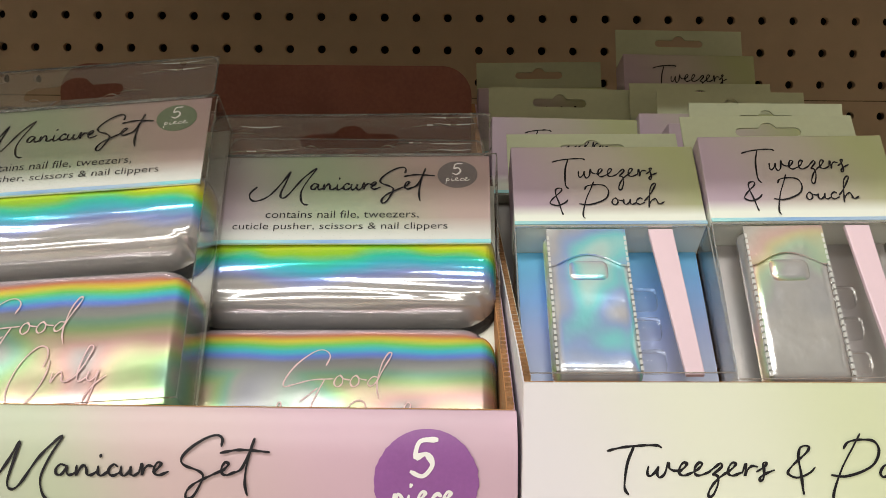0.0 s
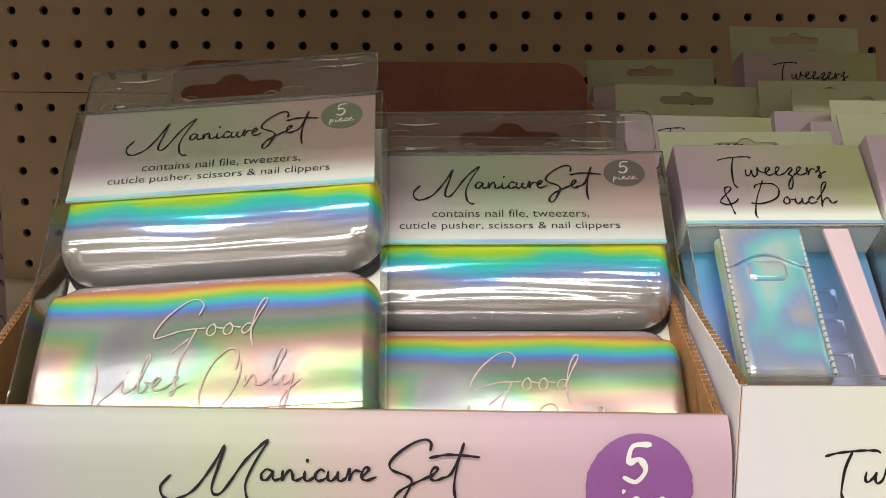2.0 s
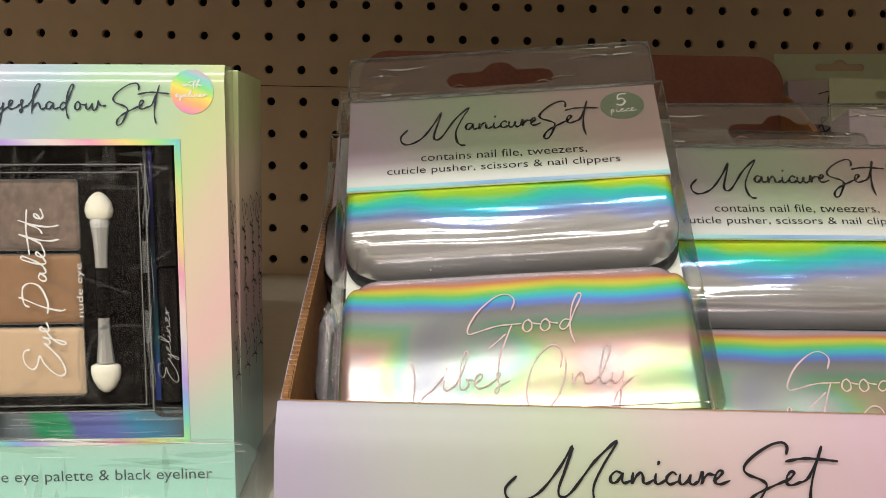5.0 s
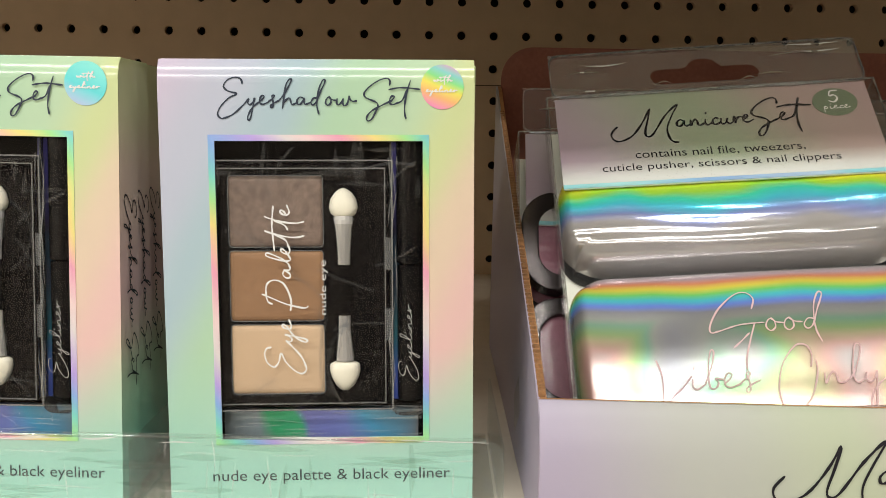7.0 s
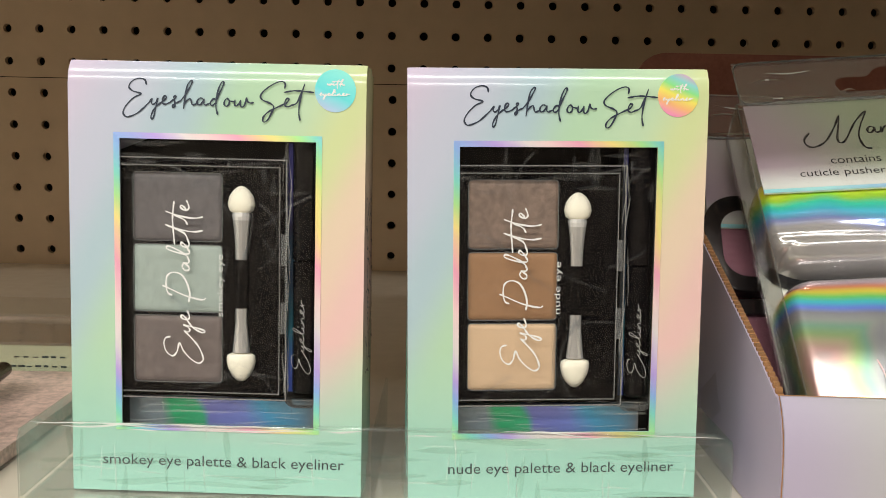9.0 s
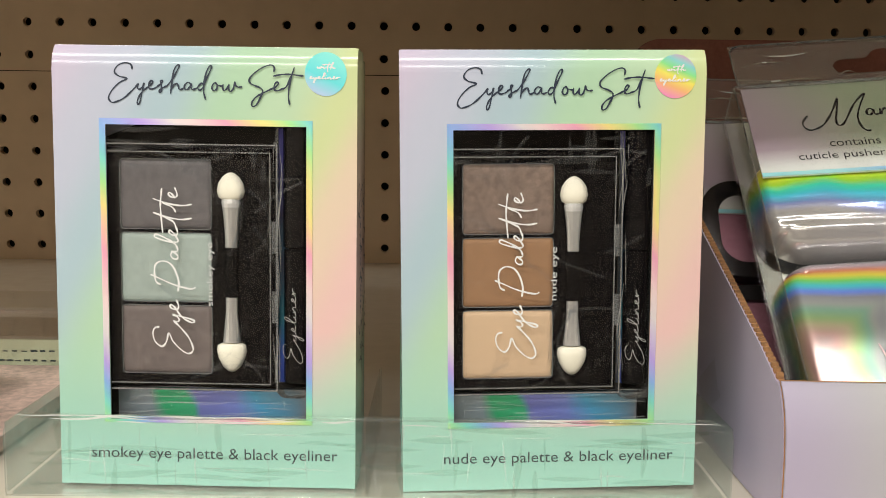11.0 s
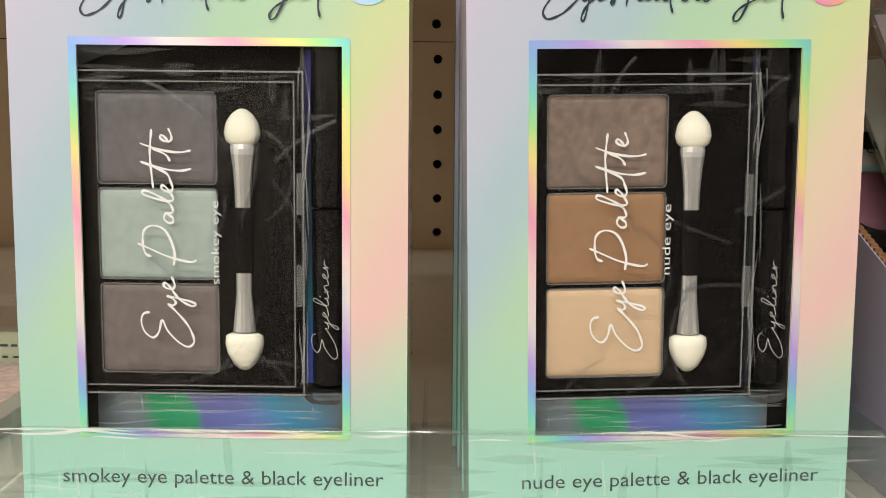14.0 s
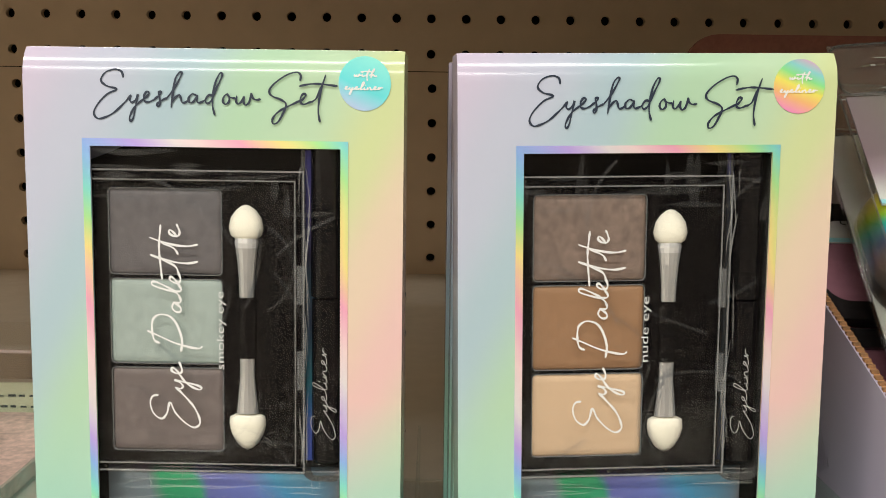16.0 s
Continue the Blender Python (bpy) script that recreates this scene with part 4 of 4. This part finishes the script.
def hang_tab(x0, x1, z0, z1, slot_z, r, y0, y1, w=0.031, h=0.0075):
    """A flat tab with a hanging slot cut through it; the outer outline is matched to the slot's points by angle."""
    cx = (x0 + x1) / 2
    inner = hang_slot(cx, slot_z, w, h)
    outer = []
    for x, z in inner:
        dx, dz = x - cx, z - slot_z
        s = min((x1 - cx) / abs(dx) if dx else 9e9, ((z1 - slot_z) if dz > 0 else (slot_z - z0)) / abs(dz) if dz else 9e9)
        outer.append((cx + dx * s, slot_z + dz * s))
    # square the corners by snapping the nearest points
    for qx, qz in ((x0, z0), (x1, z0), (x1, z1 - 0), (x0, z1 - 0)):
        k = min(range(len(outer)), key=lambda i: (outer[i][0] - qx) ** 2 + (outer[i][1] - qz) ** 2)
        outer[k] = (qx, qz)
    return ringed(outer, inner, y0, y1)


def manicure_set(m, label, green_badge, low, seed, rear=False):
    """A clear hanging pack: header card, padded band and pouch. Origin: middle of the card's lower edge; z runs up the pack."""
    t = thing("manicure_set", m, label, "manicure set", "manicure sets in the display tray")
    w = 0.0535
    part("header_card", box(-w, w, 0.0, 0.0006, 0.0, 0.0398), M_HEAD, t, "pastel printed header card")
    part("foil_strip", box(-w, w, -0.0003, -0.0001, 0.0002, 0.0016), M_CYANFOIL, t, "thin rainbow foil strip")
    badge = part("badge", extruded([(0.0415 + 0.0075 * math.cos(i * math.pi / 14), 0.0310 + 0.0062 * math.sin(i * math.pi / 14)) for i in range(28)], -0.00025, -0.00005), M_BADGE_G if green_badge else M_BADGE, t, "round grey badge")
    script("badge_lettering", "5", 0.0396, 0.0308, 0.0036, 0.0052, -0.0004, M_WHITEINK, badge, pen=0.0006)
    script("badge_lettering", "piece", 0.0372, 0.0264, 0.0088, 0.0036, -0.0004, M_WHITEINK, badge, pen=0.0003)
    script("title_lettering", "ManicureSet", -0.0355, 0.0172, 0.0684, 0.0172, -0.0002, M_INK, t, pen=0.00072)
    lettering("caption_lettering", "contains nail file, tweezers,", -0.0285, 0.0108, 0.0560, 0.0038, -0.0002, M_INK, t, thin=-0.004)
    lettering("caption_lettering", "cuticle pusher, scissors & nail clippers", -0.0400, 0.0054, 0.0780, 0.0038, -0.0002, M_INK, t, thin=-0.004)
    part("backing_card", box(-0.0556, 0.0556, 0.0186, 0.0194, low, 0.0398), M_WHITE, t)
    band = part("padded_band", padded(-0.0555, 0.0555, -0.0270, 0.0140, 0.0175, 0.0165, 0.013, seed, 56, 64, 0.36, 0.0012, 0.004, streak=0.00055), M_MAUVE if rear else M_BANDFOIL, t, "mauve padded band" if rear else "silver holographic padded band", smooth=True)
    # Black slab: the zip tape, with the shade below the band painted in
    part("band_shadow_gusset", padded(-0.0558, 0.0558, -0.0280, 0.0010, 0.018, 0.0070, 0.012, seed + 5, 30, 14, 0.3, 0.0), M_ZIP, band, "black gusset for the zip and the shade below the band")
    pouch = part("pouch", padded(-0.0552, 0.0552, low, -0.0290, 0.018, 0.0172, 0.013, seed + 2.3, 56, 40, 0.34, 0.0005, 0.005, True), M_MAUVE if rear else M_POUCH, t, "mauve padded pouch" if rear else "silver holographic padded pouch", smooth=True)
    mid, reach = (low - 0.0290) / 2, (-0.0290 - low) / 2

    def pouch_face(z):
        v = (z - mid) / reach
        dv = 1.0 if v < 0 else min(1.0, (1 - v) / 0.34)
        return 0.018 - 0.0172 * (0.18 + 0.82 * math.sqrt(max(0.0, 1 - (1 - dv) ** 2))) * (0.9 + 0.1 * math.cos(v * 1.4)) - 0.0003

    script("pouch_lettering", "Good", -0.0150, -0.0680, 0.0350, 0.0260, 0.0, M_PINKINK, pouch, pen=0.00046, bend=pouch_face)
    if low < -0.075:
        script("pouch_lettering", "Vibes Only", -0.0320, -0.0815, 0.0640, 0.0210, 0.0, M_PINKINK, pouch, pen=0.00046, bend=pouch_face)
    if rear:
        for z0, z1, top in ((-0.0262, 0.0140, 1), (low, -0.0290, 0)):
            outer, inner = rounded(-0.0552, 0.0552, z0, z1, 0.0130, 6), rounded(-0.0490, 0.0490, z0 + 0.0062, z1 - 0.0062, 0.0085, 6)
            part("metal_rim", ringed(outer, inner, -0.0008, 0.0060), M_GUNMETAL, band if top else pouch, "dark grey metal rim", bevel=0.0006)
    tab = part("hang_tab", hang_tab(-0.0545, 0.0545, 0.0398, 0.0608, 0.0474, 0.004, -0.0006, 0.0), M_TABFILM, t, "clear plastic hang tab with a slot")
    # Pale bead added to draw the bright streak above the header card
    part("tab_streak", lathe([(0.0005, -0.052), (0.0007, -0.02), (0.0005, 0.0), (0.0007, 0.03), (0.0004, 0.052)], 0, 0, 0, 8), M_STREAKBEAD, tab).data.transform(pose(0, -0.0008, 0.0400, 0, 90, 0))
    # Tapered whitish strips draw the curved highlights on the clear tab
    glint_bm = bmesh.new()
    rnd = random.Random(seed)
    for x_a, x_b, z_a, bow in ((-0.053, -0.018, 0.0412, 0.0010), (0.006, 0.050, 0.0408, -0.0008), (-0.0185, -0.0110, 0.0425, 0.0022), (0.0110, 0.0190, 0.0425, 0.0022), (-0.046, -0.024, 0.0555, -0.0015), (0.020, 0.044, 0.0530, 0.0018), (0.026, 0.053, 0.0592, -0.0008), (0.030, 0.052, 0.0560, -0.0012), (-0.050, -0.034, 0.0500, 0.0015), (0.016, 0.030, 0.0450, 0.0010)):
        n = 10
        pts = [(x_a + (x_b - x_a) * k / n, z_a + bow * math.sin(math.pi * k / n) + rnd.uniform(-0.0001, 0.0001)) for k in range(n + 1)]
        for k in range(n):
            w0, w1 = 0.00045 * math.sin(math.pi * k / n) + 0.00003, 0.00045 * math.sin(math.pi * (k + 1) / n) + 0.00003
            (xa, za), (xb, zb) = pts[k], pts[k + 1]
            glint_bm.faces.new([glint_bm.verts.new(p) for p in ((xa, -0.0010, za - w0), (xb, -0.0010, zb - w1), (xb, -0.0007, zb + w1), (xa, -0.0007, za + w0))])
    tagged(part("tab_glint", glint_bm, M_GLINT_STITCH, tab), "bright highlights drawn as strips on the clear tab", kind="stuff")
    part("tab_rim", ringed(rounded(-0.0545, 0.0545, 0.0398, 0.0608, 0.004, 5, (1, 1, 1, 1)), rounded(-0.0541, 0.0541, 0.0402, 0.0604, 0.0038, 5, (1, 1, 1, 1)), -0.0009, -0.0003), M_TABRIM, tab)
    part("cover_rim", frame_plate(-0.0563, 0.0563, low, 0.0398, -0.0560, 0.0560, low + 0.0003, 0.0395, -0.0019, -0.0012), M_TABRIM, t)
    film_front = part("clear_cover", box(-0.0560, 0.0560, -0.0016, -0.0011, low, 0.0398), M_COVER, t, "clear plastic front")
    for s in (-1, 1):
        a, b = sorted((s * 0.0560, s * 0.0565))
        sd = part("clear_side", box(a, b, -0.0011, 0.0200, low, 0.0398), M_BLISTER, t)
        sd.visible_shadow = False
    for o in (tab, film_front):
        o.visible_shadow = False
    return t


M_COVER = film("clear_cover_film", (1, 1, 1, 1), 0.10, 0.05, 0.25, 0.0)
PACKS = (
    ((0.1303, -0.4499, -0.0185), 43.0, 6.2, -7.0, True, -0.0820, 1.3, "clear-packed silver holographic manicure set leaning back, tilted in its tray"),
    ((0.2316, -0.4468, -0.0363), 43.0, 1.2, -3.4, False, -0.0830, 4.9, "clear-packed silver holographic manicure set leaning back in its tray"),
    ((0.1215, -0.4150, -0.0400), 36.0, -1.0, 0.0, False, -0.0720, 7.7, "mauve manicure set in clear pack, leaning behind silver ones"),
    ((0.2360, -0.4060, -0.0480), 43.0, -0.5, 5.0, False, -0.0720, 9.2, "mauve manicure set in clear pack, leaning behind silver ones"),
)
for (px, py, pz), lean, roll, yaw, green, low, seed, label in PACKS:
    manicure_set(pose(px, py, pz, 0, 0, yaw) @ pose(0, 0, 0, -lean) @ pose(0, 0, 0, 0, -roll), label, green, low, seed, "mauve" in label)


def bowed(drop):
    """How far a slack front panel bellies out at a drop below its upper edge."""
    return -0.0085 * (1 - math.exp(-max(drop, 0.0) / 0.0085))


def card_tray(name, x0, x1, y_front, z_front, y_back, z_back, print_mat, inner_mat, label, bow=0.0, sag=0.0):
    """A die-cut corrugated display tray: low front, rising sides, tall back with round corners."""
    t = thing(name, Matrix.Identity(4), label, "display tray")
    th = 0.0026
    zf = shelf_z(y_front) + 0.0003
    zb = shelf_z(y_back) + 0.0003
    w = x1 - x0
    cx = (x0 + x1) / 2
    drops = [(z_front - zf) * (k / 60) ** 1.4 for k in range(61)]
    for nm, mat, near, far, top in (("front_panel", print_mat, 0.0, 0.0008, 0.0), ("front_liner", M_KRAFT, 0.0009, th, 0.0003)):
        line = [(y_front + near + bow * bowed(d), z_front - max(d, top)) for d in drops]
        line += [(y_front + far + bow * bowed(d), z_front - max(d, top)) for d in drops[::-1]]
        bm = extruded(line, x0 + top, x1 - top)
        for v in bm.verts:
            x, y, z = v.co.y, v.co.x, v.co.z
            v.co = Vector((x, y, z - sag * (x - x0) / w * (z - zf) / (z_front - zf)))
        part(nm, bm, mat, t, "printed front panel" if nm == "front_panel" else "")
    for sx in (x0, x1):
        s = 1 if sx == x0 else -1
        z_end = z_front if sx == x0 else z_front - sag
        prof = [(y_front + th + bow * bowed(drops[-1]), zf + 0.0004)] + [(y_back - th - 0.0002, zb)] + [(y_back - th - 0.0002, z_back - 0.020), (y_back - 0.012, z_back - 0.022)]
        k = 14
        for i in range(1, k + 1):
            u = i / k
            y = y_back - 0.030 + u * (y_front + 0.0015 + th - y_back + 0.030)
            z = z_back - 0.030 + u * (z_end - z_back + 0.030) + (0.0 if u < 0.93 else -0.001)
            prof.append((y, z))
        prof += [(y_front + th + bow * bowed(d), z_end - d * (z_end - zf) / (z_front - zf) - 0.001 * (1 - d / (z_front - zf))) for d in drops[1:-1]]
        for a, b, mat, nm in ((0.0, 0.0008, print_mat, "side_panel"), (0.0009, th, inner_mat, "side_liner")):
            bm = extruded([(y, z) for y, z in prof], sx + s * a, sx + s * b)
            for v in bm.verts:
                v.co = Vector((v.co.y, v.co.x, v.co.z))
            part(nm, bm, mat, t)
        # fluted core showing along the cut edge
        bm = bmesh.new()
        n = 90
        y_a, y_b = y_front + th + 0.002, y_back - 0.035
        for i in range(n):
            u0, u1 = i / n, (i + 0.55) / n
            pts = []
            for u in (u0, u1):
                y = y_a + u * (y_b - y_a)
                uu = (y - (y_back - 0.030)) / (y_front + 0.0015 + th - y_back + 0.030)
                pts.append((y, z_back - 0.030 + uu * (z_end - z_back + 0.030)))
            zt = min(pts[0][1], pts[1][1])
            xa, xb = sorted((sx + s * 0.0004, sx + s * (th - 0.0003)))
            box(xa, xb, pts[0][0], pts[1][0], zt - 0.001, max(pts[0][1], pts[1][1]) + 0.0005, bm)
        part("fluted_edge", bm, M_FLUTE, t, "raw corrugated edge")
    part("back_panel", extruded(rounded(x0 + th, x1 - th, zb, z_back, 0.016, 8, (0, 0, 1, 1)), y_back - th, y_back), M_KRAFT_RED, t, "tall red-brown back panel")
    part("tray_bottom", box(x0 + th, x1 - th, y_front + th, y_back - th, min(zf, zb), zf + 0.001), M_KRAFT, t)
    return t


mt = card_tray("manicure_tray", 0.0640, 0.2890, -0.5120, -0.0735, -0.2620, 0.0312, M_MTRAY, M_KRAFT, "pink gradient cardboard display tray holding manicure sets", 1.0, 0.0026)
script("tray_lettering", "Manicure Set", 0.1266, -0.1002, 0.0900, 0.0188, -0.51235, M_INK, mt, pen=0.00075, bend=lambda z: bowed(-0.0735 - z))
disc = bmesh.new()
brush = random.Random(12)
rows = []
for k in range(41):
    u = -math.cos(math.pi * k / 40)
    half = 0.0148 * math.sqrt(max(0.0, 1 - u * u)) + 0.0003
    z = -0.0950 + 0.0152 * u
    ends = (0.2623 - half - brush.uniform(0, 0.0005), 0.2623 + half + brush.uniform(0, 0.0005))
    rows.append([disc.verts.new((x, -0.51235 + bowed(-0.0735 - z), z)) for x in ends])
for p, q in zip(rows, rows[1:]):
    disc.faces.new((p[0], p[1], q[1], q[0]))
bd = part("tray_badge", disc, M_PURPLE, mt, "round violet brushed badge")
script("badge_lettering", "5", 0.2580, -0.0930, 0.0072, 0.0104, -0.51255, M_WHITEINK, bd, pen=0.0016, bend=lambda z: bowed(-0.0735 - z))
script("badge_lettering", "piece", 0.2525, -0.1055, 0.0188, 0.0100, -0.51255, M_WHITEINK, bd, pen=0.0010, bend=lambda z: bowed(-0.0735 - z))


# ---- tweezers sets ----
def tweezers_set(m, label, seed, backing, foil_mat):
    """A narrow clear pack: card header with a hang tab, holographic sleeve and pink tweezers. Origin: middle of the card's lower edge."""
    t = thing("tweezers_set", m, label, "tweezers set", "tweezers sets in the display tray")
    w = 0.0350
    part("header_card", box(-w, w, -0.0010, 0.0180, 0.0, 0.0378), M_TWHEAD, t, "pastel printed card header", bevel=0.0005)
    part("hang_tab", hang_tab(-w, w, 0.0380, 0.0600, 0.0522, 0.003, 0.0165, 0.0172, 0.0225, 0.0042), M_GREENCARD, t, "pale green card hang tab with a slot")
    part("foil_strip", box(-w, w, -0.0015, -0.0012, 0.0002, 0.0016), M_CYANFOIL, t)
    script("title_lettering", "Tweezers", -0.0195, 0.0160, 0.0390, 0.0155, -0.0013, M_INK, t, pen=0.00056)
    script("title_lettering", "& Pouch", -0.0215, 0.0030, 0.0420, 0.0170, -0.0013, M_INK, t, pen=0.00056)
    part("backing_card", box(-w + 0.001, w - 0.001, 0.0160, 0.0170, -0.060, -0.0003), backing, t, "reflective backing card")
    sl = part("sleeve", padded(-0.0245, 0.0060, -0.060, -0.0006, 0.0074, 0.0060, 0.003, seed, 24, 30, 0.12, 0.0008), foil_mat, t, "holographic slip pouch", smooth=True)
    flap = [(-0.0235, -0.0008), (-0.0235, -0.0165)]
    flap += [(-0.0235 + 0.0285 * i / 10, -0.0165 + 0.0040 * math.sin(math.pi * i / 10) - 0.001 * math.cos(math.pi * i / 5)) for i in range(1, 10)]
    flap += [(0.0050, -0.0165), (0.0050, -0.0008)]
    part("flap", extruded(flap, 0.0003, 0.0014), foil_mat, sl, "curved closing flap")
    part("snap_tab", padded(-0.0165, -0.0025, -0.0225, -0.0140, 0.0020, 0.0015, 0.0025, seed, 14, 10, 0.4, 0.0002), foil_mat, sl, "shiny rounded tab", smooth=True)
    for sx in (-0.0232, 0.0046):
        bm = bmesh.new()
        for i in range(24):
            z = -0.004 - 0.0023 * i
            box(sx - 0.00045, sx + 0.00045, 0.0002, 0.0016, z - 0.0016, z, bm)
        part("stitching", bm, M_GLINT_STITCH, sl, "clear plastic stitches")
    part("tweezers", extruded([(0.0135, -0.0006), (0.0225, -0.0006), (0.0250, -0.060), (0.0188, -0.060)], 0.0004, 0.0024), M_PINKROD, t, "pale pink steel tweezers", bevel=0.0004)
    for i, zz in enumerate((-0.022, -0.034, -0.047)):
        c = part("blister_fold", padded(0.0055, 0.0150, zz - 0.008, zz, 0.0100, 0.0050, 0.002, seed + i, 12, 10, 0.4, 0.0008), M_BLISTER, t, smooth=True)
        c.visible_shadow = False
    part("cover_rim", frame_plate(-w - 0.0002, w + 0.0002, -0.060, -0.0002, -w + 0.0002, w - 0.0002, -0.0597, -0.0005, -0.0008, -0.0003), M_EDGE, t)
    fc = part("clear_cover", box(-w, w, -0.0004, 0.0, -0.060, -0.0002), M_COVER, t, "clear plastic front")
    fc.visible_shadow = False
    for s in (-1, 1):
        a, b = sorted((s * w, s * (w - 0.0005)))
        sd = part("clear_side", box(a, b, 0.0002, 0.0158, -0.060, -0.0002), M_BLISTER, t)
        sd.visible_shadow = False
    return t


M_BACKFOIL = foil("blue_reflective_card", (0, 0, 14.0), 0.7, (0, 0, 0), 20, 0.3, 0.3, [(0.0, (0.50, 0.52, 0.62, 1)), (0.4, (0.40, 0.48, 0.78, 1)), (0.6, (0.26, 0.50, 0.92, 1)), (1.0, (0.14, 0.60, 0.80, 1))], 0.2, 0.6)
M_GREYBACK = foil("grey_reflective_card", (0, 0, 10.0), 0.6, (0, 0, 0), 20, 0.3, 0.3, [(0.0, (0.50, 0.48, 0.45, 1)), (0.5, (0.42, 0.40, 0.40, 1)), (1.0, (0.52, 0.48, 0.46, 1))], 0.2, 0.6)
TW = ((0.3292, -0.4411, -0.0305, 44.5, 1.0, -2.1), (0.4002, -0.4435, -0.0284, 38.0, 1.2, -1.3),
      (0.3276, -0.3426, -0.0297, 22.0, -1.0, 1.0), (0.3250, -0.2744, -0.0151, 22.0, 1.0, -2.0), (0.4160, -0.3860, -0.0360, 22.0, 0.0, 0.0),
      (0.4060, -0.3660, -0.0310, 22.0, 0.0, 0.0), (0.3970, -0.3460, -0.0270, 22.0, 0.0, 0.0), (0.4012, -0.2820, 0.0026, 22.0, -0.5, 0.0))
for i, (px, py, pz, lean, roll, yaw) in enumerate(TW):
    m = pose(px, py, pz, 0, 0, yaw) @ pose(0, 0, 0, -lean) @ pose(0, 0, 0, 0, -roll)
    if i == 0:
        tweezers_set(m, "tweezers and blue holographic pouch in a clear pastel pack", 2.2, M_BACKFOIL, M_SLEEVE)
    elif i == 1:
        silver = tweezers_set(m, "tweezers and silver holographic pouch in a clear pastel pack", 5.1, M_GREYBACK, M_SLEEVE_GREY)
    else:
        copy_thing(silver, m)
tt = card_tray("tweezers_tray", 0.2903, 0.4700, -0.5200, -0.0648, -0.2350, 0.0150, M_TTRAY, M_WHITE, "white and green cardboard display tray holding tweezers sets")
script("tray_lettering", "Tweezers & Pouch", 0.3150, -0.1005, 0.1035, 0.0205, -0.52015, M_INK, tt, pen=0.00075)


# ---- low clear box beside the eyeshadow ----
def brush_box(m):
    t = thing("brush_box", m, "low clear plastic box with a pale green card and dark brush", "brush box")
    part("clear_shell", box(-0.055, 0.055, 0.0, 0.13, 0.0, 0.030), M_BLISTER, t, "clear plastic shell", bevel=0.002).visible_shadow = False
    part("base_card", box(-0.053, 0.053, 0.002, 0.128, 0.001, 0.006), M_DUSTY, t, "dusty pink base card")
    part("brush_handle", lathe([(0.003, 0), (0.005, 0.02), (0.006, 0.06), (0.004, 0.09)], 0, 0, 0, 14), M_BLACK, t, "dark brush handle").data.transform(pose(0.02, 0.10, 0.014, 90, 0, 0))
    dome = part("clear_dome", extruded(rounded(-0.05, 0.053, 0.0172, 0.030, 0.006, 5, (0, 0, 1, 1)), 0.134, 0.175), M_BLISTER, t, "clear plastic dome")
    dome.visible_shadow = False
    cd = part("label_card", box(-0.054, 0.054, 0.131, 0.132, 0.004, 0.0165), M_GREENCARD, t, "pale green label card")
    bars("label_lettering", 0.010, 0.0112, 0.024, 0.0009, 0.1308, M_GREYINK, cd, 6, 4)
    bars("label_lettering", 0.004, 0.0070, 0.030, 0.0009, 0.1308, M_GREYINK, cd, 8, 5)
    return t


brush_box(pose(-0.2290, -0.5000, shelf_z(-0.5000) + 0.0005, -SHELF_TILT))
